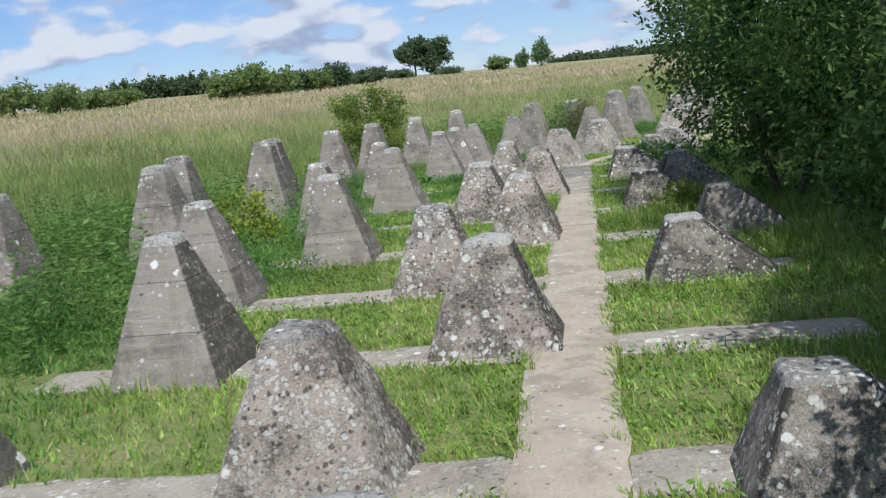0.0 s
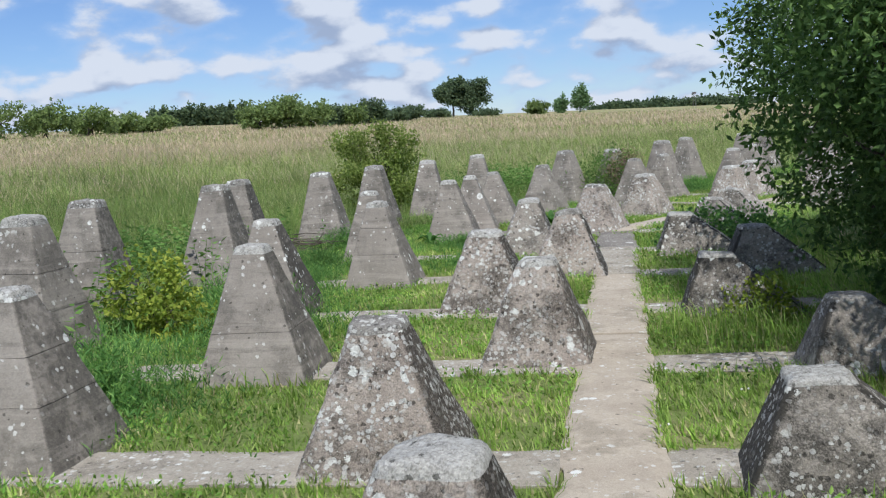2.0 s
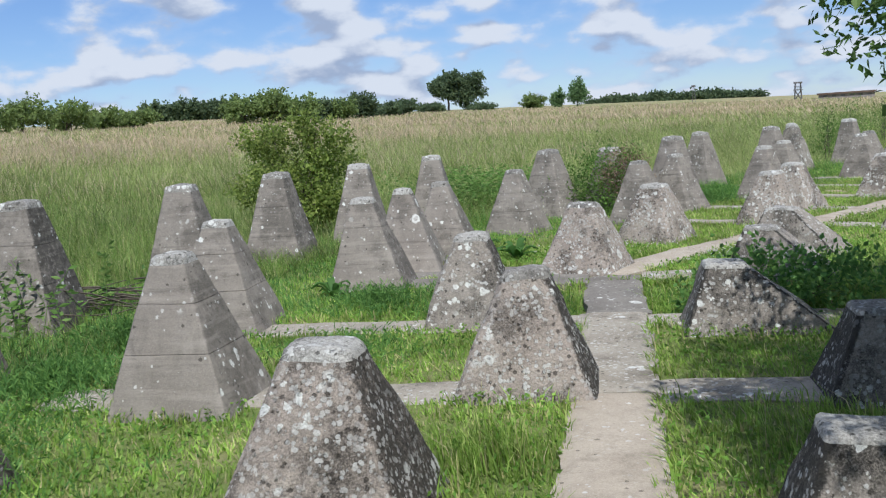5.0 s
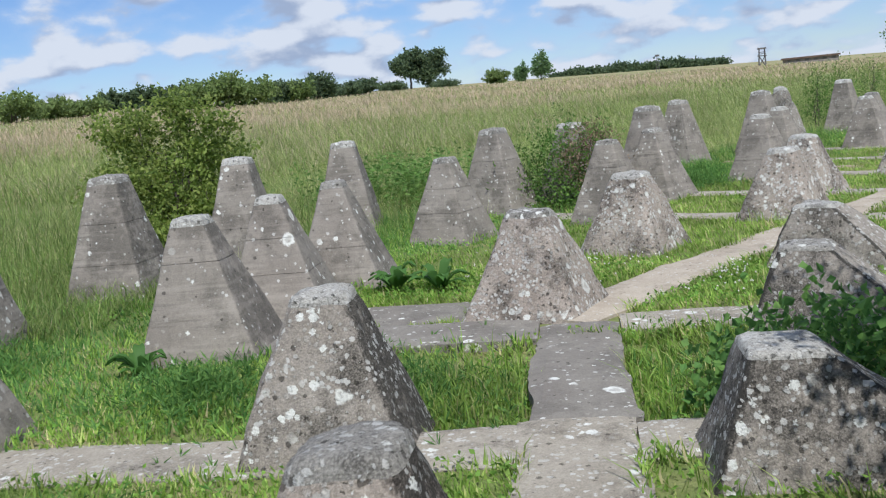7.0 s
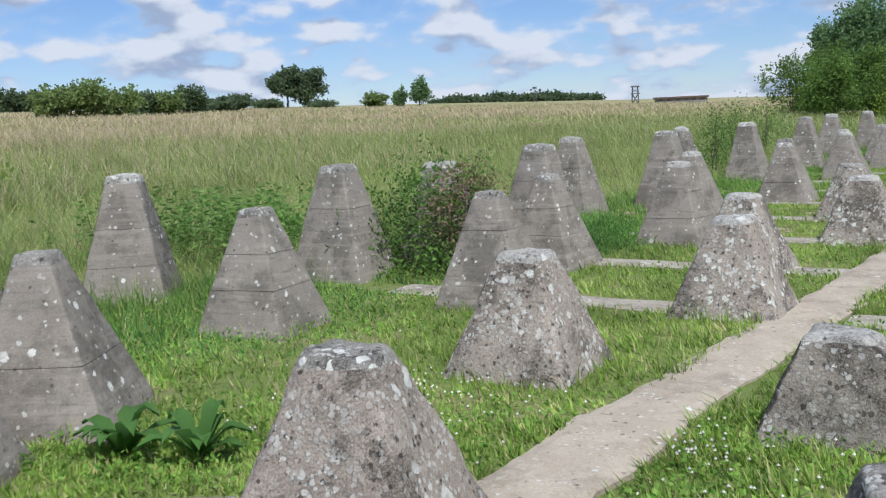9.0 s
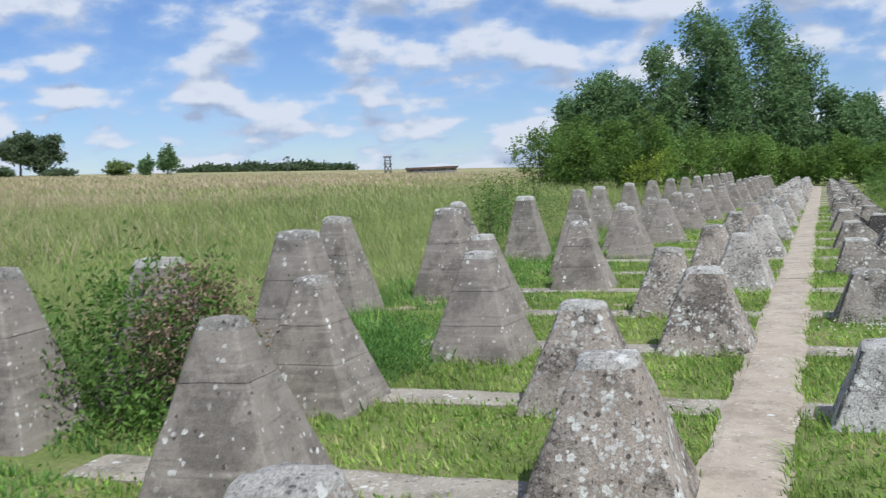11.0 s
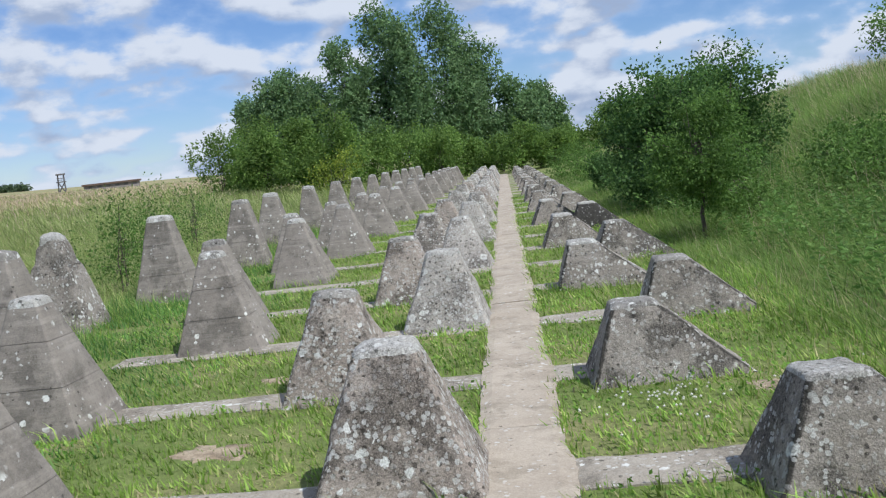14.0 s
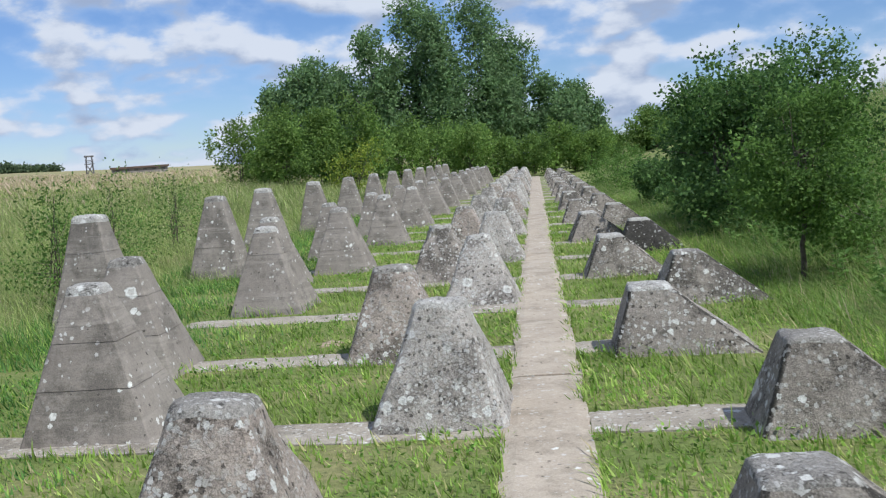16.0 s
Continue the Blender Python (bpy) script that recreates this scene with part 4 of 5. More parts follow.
# ---- grass ----
def blades(name, x, y, z, h, w, mat, label, lean=0.35, seed=1, category="grass", simple=False):
    """Three-triangle bent blades."""
    r = np.random.default_rng(seed)
    n = len(x)
    a = r.uniform(0, 2 * math.pi, n)
    side = np.stack([np.cos(a), np.sin(a), np.zeros(n)], -1)
    b = a + r.normal(1.57, 0.5, n)
    out = np.stack([np.cos(b), np.sin(b), np.zeros(n)], -1) + np.array([-0.55, 0.25, 0])
    foot = np.stack([x, y, z], -1)
    k = (lean * r.uniform(0.3, 1.6, n))[:, None]
    H, W = h[:, None], w[:, None]
    mid = foot + np.array([0, 0, 0.6]) * H + out * H * k * 0.3
    tip = foot + np.array([0, 0, 1.0]) * H * (1 - 0.25 * k) + out * H * k
    if simple:
        V = np.stack([foot - side * W * 0.6, foot + side * W * 0.6, tip], 1).reshape(-1, 3)
        F = np.arange(n)[:, None] * 3 + np.array([0, 1, 2])
        return tagged(mesh_ob(name, V, F, mat), label, category, kind="stuff")
    V = np.stack([foot - side * W * 0.5, foot + side * W * 0.5, mid + side * W * 0.38, mid - side * W * 0.38, tip], 1).reshape(-1, 3)
    i = np.arange(n)[:, None] * 5
    F = np.concatenate([i + [0, 1, 2], i + [0, 2, 3], i + [3, 2, 4]])
    ob = mesh_ob(name, V, F, mat)
    return tagged(ob, label, category, kind="stuff")


def on_concrete(x, y, grow=0.0):
    s = x * U1[0] + y * U1[1]
    n = x * N1[0] + y * N1[1]
    first = (s < 18.5) & (PATH_X - x < n)
    hit1 = (np.abs(n - 0.16) < 0.25 - grow)
    for b in BEAMS1:
        hit1 |= (np.abs(s - b) < 0.25 - grow) & (n > -1.6)
    dx = 0.006 * (y - 17)
    hit2 = (np.abs(x - PATH_X + 0.03 - dx) < 0.235 - grow)
    for b in BEAMS2:
        hit2 |= (np.abs(y - b) < 0.22 - grow) & (x < -9.22)
    bend = (np.abs(s - 18.6) < 0.28) & (n > -1.25) & (n < 3.0)
    bend |= (np.abs(s - 19.3) < 0.35) & (n > 0.95) & (n < 2.7)
    old = (s < 18.3)
    return np.where(old, hit1, hit2) | bend | ((~old) & (np.abs(x + 10.64) < 0.25) & (y < 18))


def strip_points(n, seed):
    """Points over the mown ground, thickest where the walk passes."""
    r = np.random.default_rng(seed)
    k = n // 2
    s, m = r.uniform(1.5, 20.5, k), r.uniform(-2.6, 5.6, k)
    x1, y1 = U1[0] * s + N1[0] * m, U1[1] * s + N1[1] * m
    y2 = 15 + 38 * r.random(n - k) ** 1.4
    x2 = PATH_X - r.uniform(-2.6, 5.6, n - k)
    return np.concatenate([x1, x2]), np.concatenate([y1, y2]), r


BARE = [(-15.05, 26.95, 0.26), (-14.75, 27.5, 0.2), (-12.33, 25.47, 0.24), (-12.31, 27.26, 0.13), (-9.0, 25.72, 0.15), (-12.31, 31.66, 0.13)]


def soil_material():
    m, nt, b = material("dry_soil")
    vec = tex_coords(nt)
    tone = blend(nt, step(nt, noise_tex(nt, vec, 9.0, 6, 0.65), 0.35, 0.65), (0.24, 0.18, 0.12), (0.46, 0.37, 0.26))
    tone = blend(nt, step(nt, noise_tex(nt, vec, 70.0, 4, 0.7), 0.5, 0.7, (0.0, 0.6)), tone, (0.16, 0.13, 0.08))
    nt.links.new(tone, b.inputs["Base Color"])
    b.inputs["Roughness"].default_value = 0.95
    bp = nt.nodes.new("ShaderNodeBump")
    bp.inputs["Strength"].default_value = 0.8
    bp.inputs["Distance"].default_value = 0.02
    nt.links.new(noise_tex(nt, vec, 40.0, 5, 0.7), bp.inputs["Height"])
    nt.links.new(bp.outputs[0], b.inputs["Normal"])
    return m


def on_bare(x, y):
    hit = np.zeros(len(x), bool)
    for bx, by, br in BARE:
        hit |= np.hypot(x - bx, y - by) < br * (0.85 + 0.45 * wave_noise(x, y, 5.0, 27))
    return hit


def bare_earth():
    soil = soil_material()
    for k, (bx, by, br) in enumerate(BARE):
        a = np.linspace(0, 2 * math.pi, 36, endpoint=False)
        verts, tris = [(0.0, 0.0, 0.013)], []
        rings = [(0.4, 0.012), (0.8, 0.005), (1.15, -0.03)]
        for f, z in rings:
            e = br * f * (1 + 0.3 * np.sin(2 * a + k) + 0.22 * np.sin(5 * a + 2.3 * k) + 0.16 * np.sin(11 * a + 1.7 * k))
            verts += list(zip(e * np.cos(a), e * np.sin(a), np.full(36, z)))
        for i in range(36):
            j = (i + 1) % 36
            tris.append((0, 1 + i, 1 + j))
            for q in range(len(rings) - 1):
                u, w = 1 + 36 * q, 37 + 36 * q
                tris += [(u + i, w + i, w + j), (u + i, w + j, u + j)]
        ob = mesh_ob("bare_earth", np.array(verts), np.array(tris), soil, smooth=True)
        ob.location = (bx, by, float(ground_z(np.array([bx]), np.array([by]))[0]))
        tagged(ob, "bare patch of dry pale soil in the lawn", "soil", kind="structure")


bare_earth()


def lawn():
    x, y, r = strip_points(540000, 11)
    l = left_of(x, y)
    lush = wave_noise(x, y, 1.1, 21)
    ok = ~on_concrete(x, y, 0.035 + 0.035 * wave_noise(x, y, 3.0, 26)) & (l > -2.7) & (l < 5.6)
    thin = wave_noise(x, y, 1.5, 22) > 0.42
    ok &= ~(thin & (r.random(len(x)) < 0.5))
    ok &= ~(on_bare(x, y) & (r.random(len(x)) < 0.78))
    x, y, l, lush = x[ok], y[ok], l[ok], lush[ok]
    tuft = wave_noise(x, y, 26.0, 28)
    h = (0.045 + 0.03 * r.random(len(x)) + 0.03 * np.clip(lush, 0, 1)) * np.clip(0.9 + 0.75 * tuft, 0.45, 2.0) * (1 + 1.2 * smoothstep(3.2, 5.2, l) + 0.9 * smoothstep(1.4, 2.4, -l))
    w = r.uniform(0.007, 0.019, len(x))
    # away from the path the sward is a deeper green and full of weeds
    lush = r.random(len(x)) < 0.75 * smoothstep(2.2, 3.8, l + 0.6 * wave_noise(x, y, 1.2, 29))
    for name, q, mat, text in (("lawn", ~lush, MAT_LAWN, "mown green grass between the concrete beams"), ("weedy_lawn", lush, MAT_WEED, "deep green weedy sward round the taller teeth")):
        blades(name, x[q], y[q], ground_z(x[q], y[q]) - 0.01, h[q], w[q], mat, text, 0.6, 31, simple=True)


lawn()


def clover():
    x, y, r = strip_points(90000, 12)
    ok = ~on_concrete(x, y, 0.0) & (wave_noise(x, y, 1.3, 24) > -0.15) & ~on_bare(x, y)
    x, y = x[ok], y[ok]
    n = len(x)
    c = np.stack([x, y, ground_z(x, y) + r.uniform(0.03, 0.075, n)], -1)
    d = np.stack([r.normal(0, 1, n), r.normal(0, 1, n), r.normal(0.7, 0.45, n)], -1)
    V, F = leaf_cloud(c, d, 0.034, 0.019, r)
    tagged(mesh_ob("clover_leaves", V, F, MAT_CLOVER), "small clover and dandelion leaves in the mown grass", "clover", kind="stuff")
    k = 420
    a, e = r.uniform(0, 6.28, k), np.abs(r.normal(0, 0.5, k))
    mid = np.array([(-10.2, 17.0), (-11.6, 16.9), (-9.7, 25.5), (-4.1, 7.6), (-12.0, 17.3)])[r.integers(0, 5, k)]
    x, y = mid[:, 0] + e * np.cos(a), mid[:, 1] + e * np.sin(a)
    ok = ~on_concrete(x, y)
    x, y = x[ok], y[ok]
    k = len(x)
    c = np.stack([x, y, ground_z(x, y) + 0.075], -1)
    o = np.array([(1, 0, 0), (0, 1, 0), (-1, 0, 0), (0, -1, 0), (0, 0, 1), (0, 0, -1)]) * 0.009
    V = (c[:, None] + o[None]).reshape(-1, 3)
    f = np.array([(0, 1, 4), (1, 2, 4), (2, 3, 4), (3, 0, 4), (1, 0, 5), (2, 1, 5), (3, 2, 5), (0, 3, 5)])
    F = (np.arange(k)[:, None, None] * 6 + f[None]).reshape(-1, 3)
    tagged(mesh_ob("clover_flowers", V, F, MAT_PETAL), "tiny white clover flowers in the mown grass", "flowers", kind="stuff")


clover()


def tall_grass():
    r = np.random.default_rng(41)
    n = 150000
    # along the walk, farther out thinner and broader
    s = r.uniform(-2, 60, n)
    d = 3.5 * (45 / 3.5) ** (r.random(n) ** 1.1)
    base1 = s < 19
    x = np.where(base1, U1[0] * s + N1[0] * (d + 0.16), PATH_X - d)
    y = np.where(base1, U1[1] * s + N1[1] * (d + 0.16), 15.9 + (s - 19) * 1.0)
    k = r.random(n) < 0.16
    a = np.radians(180 + r.uniform(0, 33.6, n))
    x = np.where(k, -10.5 + d * np.cos(a), x)
    y = np.where(k, 15.9 + d * np.sin(a), y)
    l = left_of(x, y)
    edge = np.where(y < 17, 3.9, 4.5)
    keep = (l > edge + 0.4 * wave_noise(x, y, 0.9, 43))
    x, y, l = x[keep], y[keep], l[keep]
    m = len(x)
    far = smoothstep(5, 40, l)
    h = (0.28 + 0.48 * smoothstep(4.0, 8, l) + 0.10 * wave_noise(x, y, 0.4, 44)) * r.uniform(0.55, 1.2, m)
    w = (0.0065 + 0.016 * far) * r.uniform(0.7, 1.4, m)
    straw = r.random(m) < smoothstep(12, 32, l - 3.0 * smoothstep(14, 24, y) + 4.0 * wave_noise(x, y, 0.25, 77)) * 0.74
    pale = ~straw & (r.random(m) < 0.62 * smoothstep(16, 20, y + 2.5 * wave_noise(x, y, 0.5, 79)) + 0.34)
    g = ~straw & ~pale
    blades("pale_grass", x[pale], y[pale], ground_z(x[pale], y[pale]) - 0.02, h[pale] * 1.1, w[pale], MAT_PALE, "pale yellow-green meadow grass bent by the wind", 0.9, 52, simple=True)
    blades("tall_grass", x[g], y[g], ground_z(x[g], y[g]) - 0.02, h[g], w[g], MAT_TALL, "tall green meadow grass leaning in the wind", 0.8, 45)
    blades("seed_grass", x[straw], y[straw], ground_z(x[straw], y[straw]) - 0.02, h[straw] * 1.2, w[straw], MAT_STRAW, "dry straw-coloured meadow grass gone to seed", 0.85, 46, simple=True)
    # far meadow in broad tufts
    n = 200000
    a = np.radians(r.uniform(-5, 85, n))
    d = 22 * (260 / 22) ** r.random(n)
    x, y = -6 - d * np.sin(a), 9 + d * np.cos(a)
    ok = left_of(x, y) > 13
    x, y, d = x[ok], y[ok], d[ok]
    green = r.random(len(x)) < 0.28 + 0.5 * (1 - smoothstep(18, 55, left_of(x, y))) + 0.24 * wave_noise(x, y, 0.07, 78)
    h = r.uniform(0.35, 0.85, len(x))
    w = 0.005 + 0.0011 * d
    blades("far_meadow", x[~green], y[~green], ground_z(x[~green], y[~green]) - 0.05, h[~green], w[~green], MAT_STRAW, "straw-coloured meadow reaching the skyline", 0.9, 47, simple=True)
    blades("green_meadow", x[green], y[green], ground_z(x[green], y[green]) - 0.05, h[green] * 0.9, w[green], MAT_PALE, "greener streaks in the far meadow", 0.9, 51, simple=True)
    # long grass between the last rows and the thicket
    n = 26000
    x, y = r.uniform(-32, -14, n), r.uniform(50, 84, n)
    ok = left_of(x, y) > 5.0 + wave_noise(x, y, 0.5, 53)
    x, y = x[ok], y[ok]
    blades("thicket_grass", x, y, ground_z(x, y) - 0.03, r.uniform(0.35, 0.95, len(x)), r.uniform(0.03, 0.06, len(x)), MAT_PALE, "long pale grass before the thicket", 0.9, 54, simple=True)
    # bank on the other side
    n = 150000
    s = r.uniform(0, 75, n)
    d = 2.1 * (22 / 2.1) ** r.random(n)
    first = s < 15
    x = np.where(first, U1[0] * s - N1[0] * d, PATH_X + d)
    y = np.where(first, U1[1] * s - N1[1] * d, 12 + (s - 15) * 0.9)
    q = -left_of(x, y)
    ok = q > 2.1 + 0.3 * wave_noise(x, y, 0.9, 48)
    x, y, q = x[ok], y[ok], q[ok]
    h = (0.28 + 0.3 * smoothstep(2.2, 4, q)) * r.uniform(0.5, 1.25, len(x))
    dry = r.random(len(x)) < 0.05 + 0.25 * smoothstep(8, 16, q)
    blades("bank_grass", x[~dry], y[~dry], ground_z(x[~dry], y[~dry]) - 0.02, h[~dry], 0.0055 + 0.0009 * q[~dry], MAT_BANK, "long fresh green grass on the bank", 0.9, 49, simple=True)
    blades("dry_bank_grass", x[dry], y[dry], ground_z(x[dry], y[dry]) - 0.02, h[dry] * 1.15, 0.004 + 0.0008 * q[dry], MAT_STRAW, "pale seeding grass stalks on the bank", 0.35, 50, simple=True)


tall_grass()


def weeds():
    """Lush weeds between the tall teeth, and tufts round the feet of the others."""
    r = np.random.default_rng(61)
    xs, ys, hs = [], [], []
    for (s, n, k, hh) in [(9.2, 3.3, 900, 0.48), (11.2, 3.0, 900, 0.49), (12.8, 3.6, 1100, 0.55), (14.6, 3.8, 900, 0.18), (7.0, 4.3, 900, 0.52), (4.8, 4.6, 900, 0.5), (16.0, 4.0, 800, 0.18), (10.0, 4.6, 900, 0.4), (18.0, 4.2, 700, 0.3), (17.4, 1.1, 500, 0.2), (17.4, 2.3, 700, 0.17), (17.6, 1.5, 500, 0.18), (27.5, -1.64, 900, 0.26), (26.7, -1.3, 700, 0.22), (15.3, 2.0, 300, 0.16), (6.0, 6.1, 900, 0.55), (8.4, 6.5, 900, 0.6), (11.0, 6.3, 900, 0.55), (13.4, 6.6, 900, 0.6), (16.0, 6.4, 900, 0.55), (9.8, 7.9, 800, 0.6), (12.4, 8.4, 800, 0.6), (3.8, 6.4, 800, 0.5), (15.4, 8.2, 800, 0.6), (26.8, 1.2, 900, 0.7), (27.6, 1.6, 600, 0.6), (17.5, -0.75, 300, 0.16)]:
        a, d = r.uniform(0, 6.28, k), np.abs(r.normal(0, 0.42 if hh < 0.5 else 0.6, k))
        p = U1[None] * (s + d * np.cos(a))[:, None] + N1[None] * (n + d * np.sin(a))[:, None]
        xs.append(p[:, 0]); ys.append(p[:, 1]); hs.append(hh * np.exp(-d * d * 1.6) * r.uniform(0.3, 1.1, k))
    x, y, h = np.concatenate(xs), np.concatenate(ys), np.concatenate(hs)
    rep = 5
    h = h * 1.15
    c = np.stack([np.repeat(x, rep), np.repeat(y, rep), np.repeat(ground_z(x, y), rep) + np.repeat(h, rep) * r.random(len(x) * rep)], -1)
    d = np.stack([r.normal(0, 1, len(c)), r.normal(0, 1, len(c)), r.normal(1.2, 0.6, len(c))], -1)
    V, F = leaf_cloud(c, d, 0.07, 0.0095, r)
    tagged(mesh_ob("weeds", V, F, MAT_WEED), "lush green weeds crowding between the tall teeth", "weeds", kind="stuff")
    # long tufts in the plots
    for k, (s, n, m, hh, sp) in enumerate([(11.2, -0.75, 900, 0.24, 0.35), (13.2, 0.72, 500, 0.24, 0.16), (17.5, -0.6, 900, 0.24, 0.4), (17.4, 0.9, 900, 0.24, 0.35), (13.3, -0.9, 700, 0.2, 0.35), (9.1, -1.4, 700, 0.2, 0.4)]):
        a, e = r.normal(0, sp, m), r.normal(0, sp, m)
        x = U1[0] * (s + a) + N1[0] * (n + e)
        y = U1[1] * (s + a) + N1[1] * (n + e)
        ok = ~on_concrete(x, y)
        x, y = x[ok], y[ok]
        blades("long_tuft", x, y, ground_z(x, y) - 0.02, hh * r.uniform(0.4, 1.15, len(x)), r.uniform(0.005, 0.010, len(x)), MAT_LAWN, "long uncut grass tuft beside the footpath", 0.5, 63 + k)
    # grass hanging over both edges of the footpath
    k = 2600
    s = r.uniform(1.5, 18.2, k)
    n = 0.16 + r.choice((-1, 1), k) * (0.255 + r.normal(0, 0.02, k))
    y2 = 17.5 + 26 * r.random(k) ** 1.4
    x2 = PATH_X - 0.03 + 0.006 * (y2 - 17) + r.choice((-1, 1), k) * (0.245 + r.normal(0, 0.02, k))
    x = np.concatenate([U1[0] * s + N1[0] * n, x2])
    y = np.concatenate([U1[1] * s + N1[1] * n, y2])
    ok = (~on_concrete(x, y, 0.05)) & (wave_noise(x, y, 4.0, 65) > -0.1)
    x, y = x[ok], y[ok]
    blades("edge_tufts", x, y, ground_z(x, y) - 0.01, r.uniform(0.05, 0.14, len(x)), r.uniform(0.006, 0.014, len(x)), MAT_LAWN, "grass tufts hanging over the edges of the footpath", 0.9, 66)
    # tufts at the feet
    fx, fy = [], []
    for (x, y) in feet:
        if y > 46:
            continue
        k = 90
        a = r.uniform(0, 6.28, k)
        e = r.uniform(0.40, 0.58, k)
        fx.append(x + e * np.cos(a)); fy.append(y + e * np.sin(a))
    x, y = np.concatenate(fx), np.concatenate(fy)
    ok = ~on_concrete(x, y, 0.0)
    x, y = x[ok], y[ok]
    blades("foot_tufts", x, y, ground_z(x, y) - 0.02, r.uniform(0.06, 0.19, len(x)), r.uniform(0.006, 0.013, len(x)), MAT_LAWN, "longer grass tufts at the feet of the teeth", 0.5, 62)


weeds()


BANK_NETTLES = [(-6.9, 27.5), (-6.2, 29.6), (-5.4, 31.2), (-6.7, 31.8), (-4.8, 28.4), (-7.3, 36.2), (-5.7, 35.0), (-4.0, 31.0)]


def nettles():
    """Stands of upright nettles and docks at the meadow's edge, leaf above leaf on thin stems."""
    r = np.random.default_rng(64)
    for k, (s, n, count, spread, tall) in enumerate([(7.4, 4.7, 150, 0.8, 0.55), (9.6, 6.6, 200, 1.0, 0.65), (12.0, 5.9, 150, 0.8, 0.6), (6.0, 7.6, 200, 1.3, 0.65), (13.6, 8.2, 160, 1.0, 0.6), (27.2, 3.2, 120, 0.6, 0.75), (27.7, 2.2, 110, 0.5, 0.7), (15.6, 6.0, 130, 0.8, 0.6)] + [(U1[0] * bx + U1[1] * by, N1[0] * bx + N1[1] * by, 90, 0.8, 0.5) for bx, by in BANK_NETTLES]):
        a, e = s + r.normal(0, spread, count), n + r.normal(0, spread, count)
        x, y = U1[0] * a + N1[0] * e, U1[1] * a + N1[1] * e
        ok = (left_of(x, y) > 3.6) | (left_of(x, y) < -2.7)
        x, y = x[ok], y[ok]
        m = len(x)
        h = tall * r.uniform(0.55, 1.2, m)
        foot = np.stack([x, y, ground_z(x, y)], -1)
        bend = r.normal(0, 0.12, (m, 2)) + np.array([-0.1, 0.05])
        tiers = 16
        t = np.tile(np.linspace(0.15, 1.0, tiers), m)
        i = np.repeat(np.arange(m), tiers)
        c = foot[i] + np.stack([bend[i, 0] * t * t, bend[i, 1] * t * t, h[i] * t], -1)
        turn = r.uniform(0, 6.28, m)[i] + np.tile(np.arange(tiers) * 1.57, m) + r.normal(0, 0.3, m * tiers)
        d = np.stack([np.cos(turn), np.sin(turn), r.normal(0.15, 0.3, m * tiers)], -1)
        V, F = leaf_cloud(c, d, 0.085, 0.034, r)
        root = new("nettle_stand")
        root.location = (0, 0, 0)
        tagged(root, "stand of dark green nettles in the long grass", "nettles", group="nettle stands", kind="stuff")
        mesh_ob("leaves", V, F, MAT_NETTLE, root)
        V, F = tubes([(foot[q] + np.outer((0, 0.5, 1.0), (0, 0, h[q])) + np.outer((0, 0.25, 1.0), (*bend[q], 0)), (0.004, 0.003, 0.002)) for q in range(m)], 3)
        mesh_ob("stems", V, F, MAT_NETTLE, root)


nettles()


# ---- winding tower and shed on the skyline ----
def plain(name, colour, rough=0.8):
    m, nt, b = material(name)
    vec = tex_coords(nt)
    tone = blend(nt, step(nt, noise_tex(nt, vec, 0.8, 4), 0.3, 0.7), colour, tuple(c * 0.7 for c in colour))
    nt.links.new(tone, b.inputs["Base Color"])
    b.inputs["Roughness"].default_value = rough
    return m


MAT_STEEL = plain("weathered_steel", (0.16, 0.15, 0.15))
MAT_RUST = plain("rusty_roof", (0.13, 0.085, 0.065))
MAT_SHED = plain("shed_wall", (0.28, 0.25, 0.23))


def box_bm(boxes):
    bm = bmesh.new()
    for x0, x1, y0, y1, z0, z1 in boxes:
        c = bmesh.ops.create_cube(bm, size=1.0, matrix=Matrix.Translation(((x0 + x1) / 2, (y0 + y1) / 2, (z0 + z1) / 2)) @ Matrix.Diagonal((x1 - x0, y1 - y0, z1 - z0, 1)))
    return bm


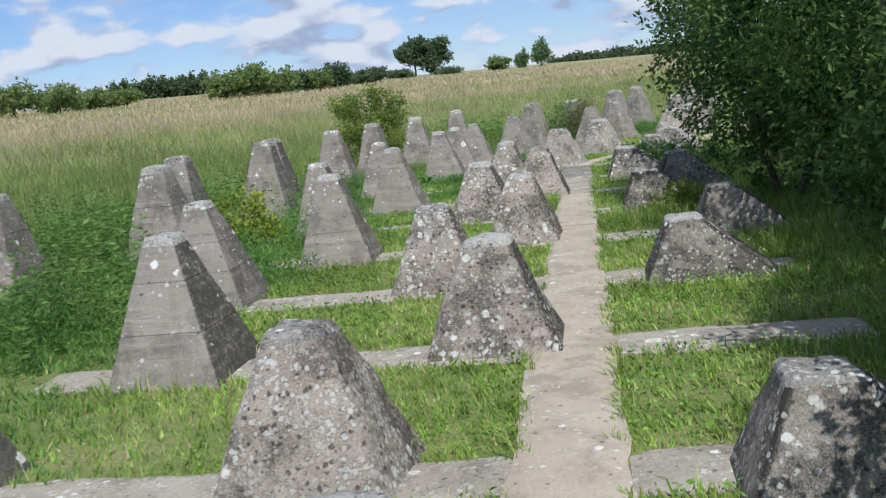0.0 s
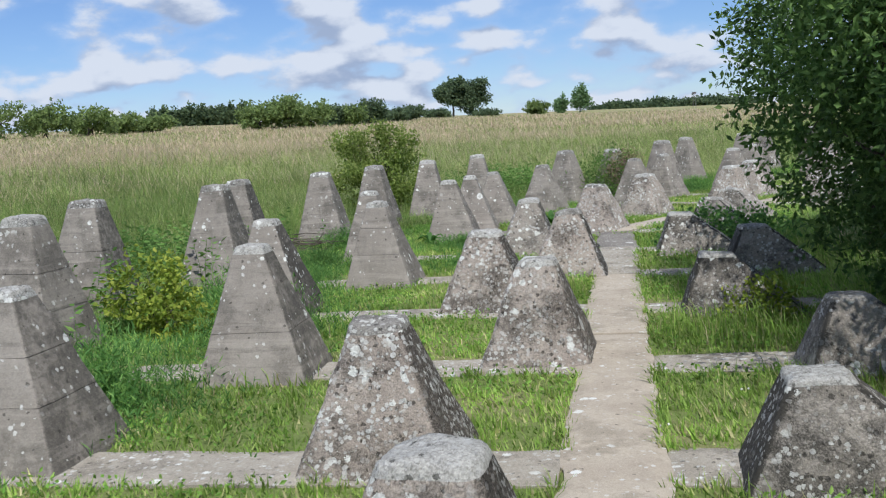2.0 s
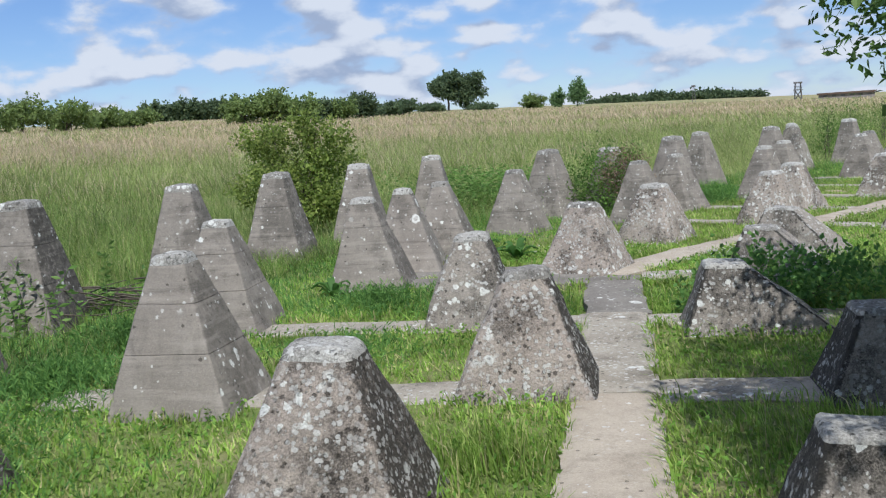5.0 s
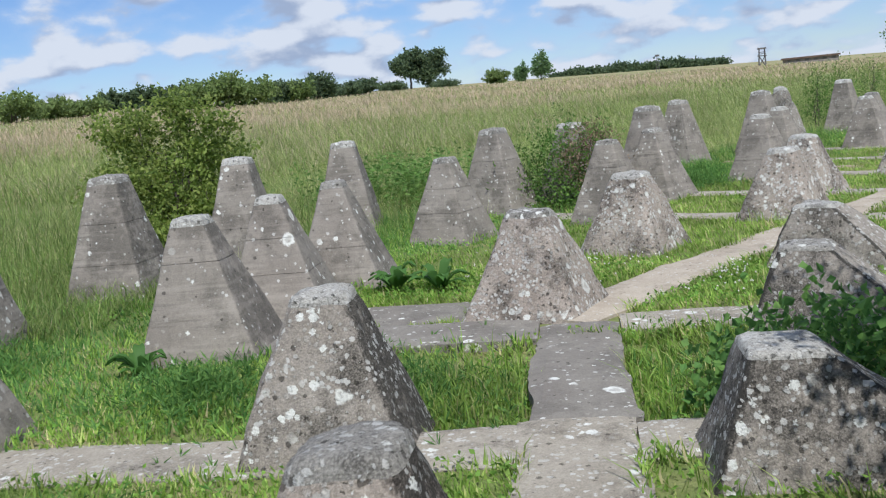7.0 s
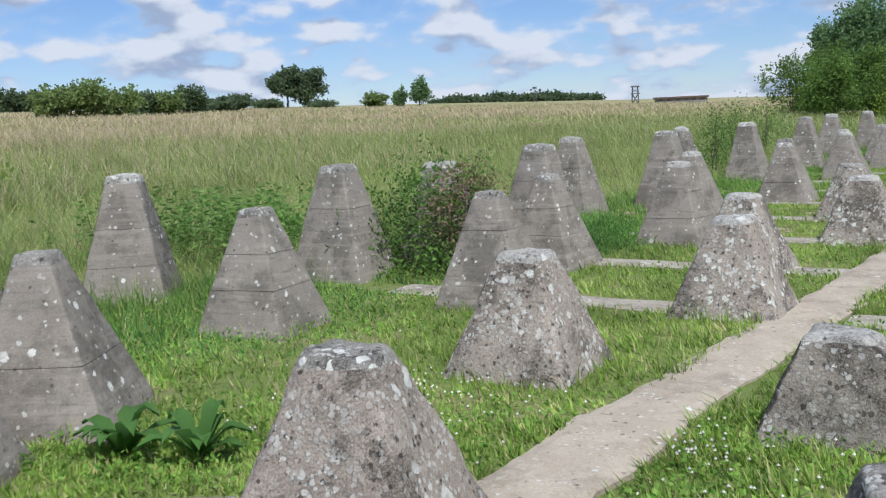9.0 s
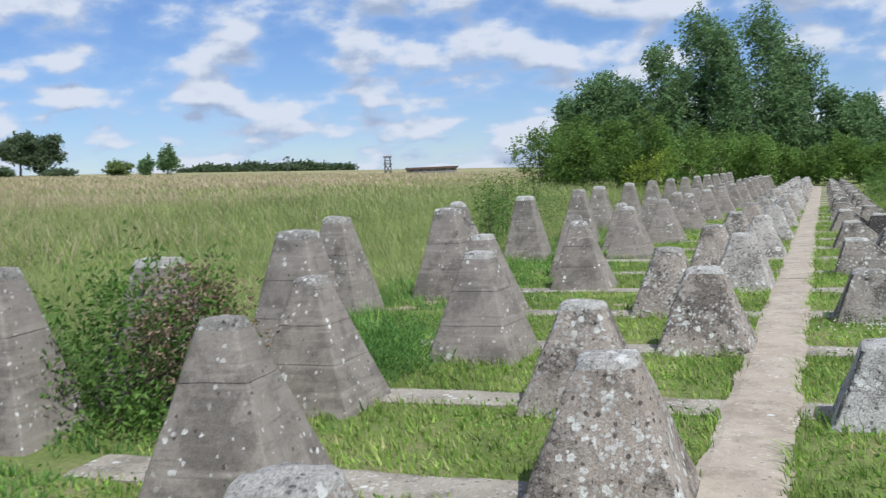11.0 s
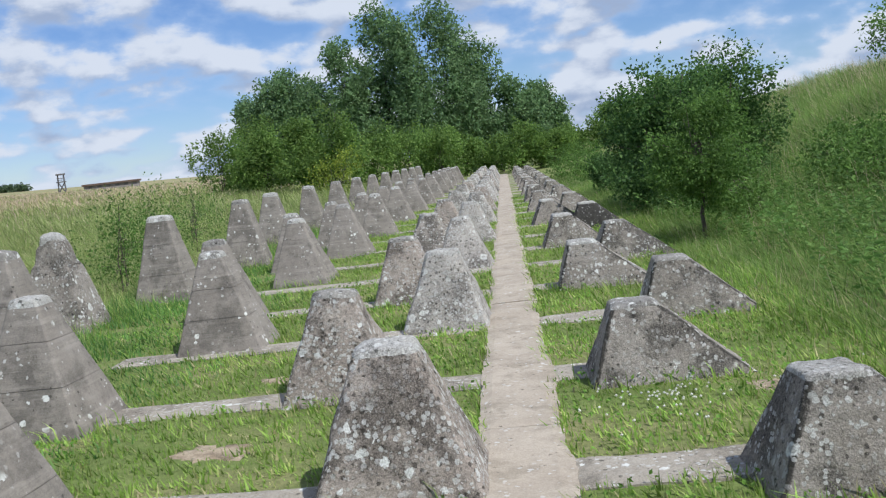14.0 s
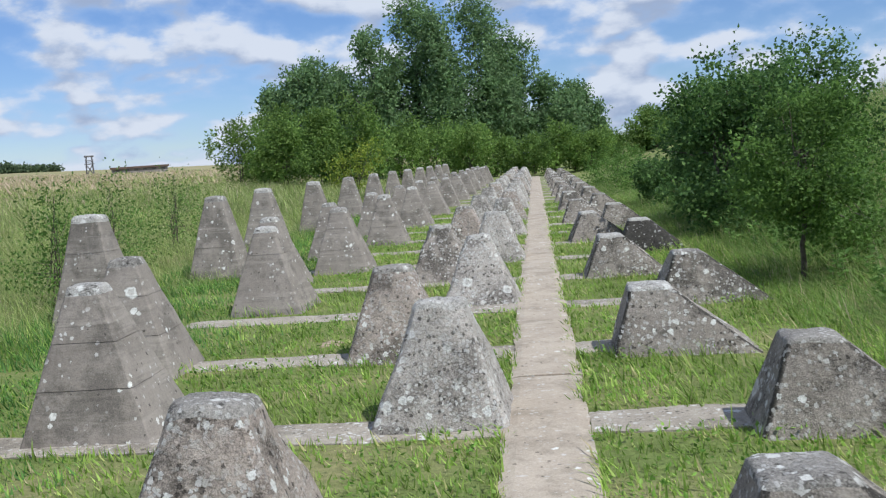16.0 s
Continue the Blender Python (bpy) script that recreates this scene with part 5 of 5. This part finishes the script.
def tower():
    x, y = -106.0, 235.3
    z = float(ground_z(x, y))
    root = new("watch_tower")
    root.location = (x, y, z)
    root.rotation_euler = (0, 0, 0.5)
    root.scale = (0.72, 0.72, 0.82)
    tagged(root, "small steel lattice tower with a railed platform", "tower")
    for sx in (-1, 1):
        for sy in (-1, 1):
            V, F = tubes([limb((sx * 1.1, sy * 1.1, -0.5), (sx * 0.8, sy * 0.8, 5.0), 0.15, 0.14, np.random.default_rng(1), 0.0)])
            mesh_ob("leg", V, F, MAT_STEEL, root)
    part("platform", box_bm([(-1.35, 1.35, -1.35, 1.35, 2.85, 3.1)]), MAT_STEEL, root)
    part("roof", box_bm([(-1.3, 1.3, -1.3, 1.3, 4.8, 5.2)]), MAT_STEEL, root)
    rails = []
    for h in (3.45, 3.9):
        rails += [(-1.1, 1.1, -1.14, -1.06, h, h + 0.14), (-1.1, 1.1, 1.06, 1.14, h, h + 0.14), (-1.14, -1.06, -1.0, 1.0, h, h + 0.14), (1.06, 1.14, -1.0, 1.0, h, h + 0.14)]
    part("railing", box_bm(rails), MAT_STEEL, root)
    for sy in (-1, 1):
        V, F = tubes([limb((-1.05, sy * 1.05, 0), (0.95, sy * 0.95, 2.9), 0.10, 0.10, np.random.default_rng(1), 0.0), limb((1.05, sy * 1.05, 0), (-0.95, sy * 0.95, 2.9), 0.10, 0.10, np.random.default_rng(1), 0.0)])
        mesh_ob("brace", V, F, MAT_STEEL, root)
    x, y = -96.5, 239.5
    z = float(ground_z(x, y))
    shed = new("long_shed")
    shed.location = (x, y, z)
    shed.rotation_euler = (0, 0, 0.42)
    shed.scale = (0.9, 0.8, 0.72)
    tagged(shed, "long low shed with a rusty brown roof", "shed")
    part("wall", box_bm([(-6.6, 6.6, -2, 2, -0.5, 1.7)]), MAT_SHED, shed)
    part("roof", box_bm([(-7.0, 7.0, -2.5, 2.5, 1.704, 2.25)]), MAT_RUST, shed)
    for k in range(6):
        part("window", box_bm([(-5.6 + 2.1 * k, -4.6 + 2.1 * k, -2.02, -1.9, 0.9, 1.5)]), MAT_STEEL, shed)

    x, y = far_spot(29.3, 262)
    mast = new("signal_mast")
    mast.location = (x, y, float(ground_z(x, y)))
    tagged(mast, "thin dark mast on the skyline", "mast")
    V, F = tubes([limb((-0.5, 0, -0.3), (-0.15, 0, 4.2), 0.07, 0.05, np.random.default_rng(1), 0.0), limb((0.5, 0, -0.3), (0.15, 0, 4.2), 0.07, 0.05, np.random.default_rng(1), 0.0)])
    mesh_ob("leg", V, F, MAT_STEEL, mast)
    part("head", box_bm([(-0.5, 0.5, -0.2, 0.2, 4.1, 4.6)]), MAT_STEEL, mast)


tower()


# ---- small plants and brushwood ----
def dock(x, y, seed, size=0.2):
    r = np.random.default_rng(seed)
    root = new("dock_plant")
    root.location = (x, y, float(ground_z(x, y)))
    tagged(root, "broad-leaved green dock plant beside the teeth", "plant", group="dock plants")
    for k in range(14):
        a = r.uniform(0, 6.28)
        n = 5
        t = np.linspace(0, 1, n)
        reach, rise = size * r.uniform(0.7, 1.5), size * r.uniform(0.5, 1.3)
        mid = np.stack([np.cos(a) * reach * t, np.sin(a) * reach * t, rise * np.sin(t * 2.2)], -1)
        w = size * 0.26 * np.sin(np.clip(t * 2.9 + 0.15, 0, 3.1))
        side = np.array([-math.sin(a), math.cos(a), 0])
        V = np.concatenate([mid - side * w[:, None] + (0, 0, 0.015), mid, mid + side * w[:, None] + (0, 0, 0.015)])
        i = np.arange(n - 1)
        Q = np.concatenate([np.stack([i, i + n, i + n + 1, i + 1], -1), np.stack([i + n, i + 2 * n, i + 2 * n + 1, i + n + 1], -1)])
        mesh_ob("leaf", V, quads(Q), MAT_WEED, root, True)


dock(-12.2, 16.05, 700)
dock(-12.55, 15.9, 701)
dock(-13.1, 14.5, 702, 0.15)
dock(-12.35, 13.4, 703, 0.15)


def brushwood(x, y, seed):
    r = np.random.default_rng(seed)
    lines = []
    for k in range(34):
        a = r.normal(0.6, 0.5)
        c = np.array([r.normal(0, 0.22), r.normal(0, 0.22), 0.03 + 0.22 * r.random()])
        v = np.array([math.cos(a), math.sin(a), r.normal(0, 0.15)]) * r.uniform(0.25, 0.55)
        lines.append(limb(c - v, c + v, 0.010, 0.004, r, 0.1, 4))
    ob = new("brushwood")
    ob.location = (x, y, float(ground_z(x, y)))
    tagged(ob, "heap of dry grey branches lying in the weeds", "branches")
    for line in lines:
        V, F = tubes([line], 5)
        mesh_ob("branch", V, F, MAT_BARK, ob, True)


brushwood(-13.6, 11.8, 710)
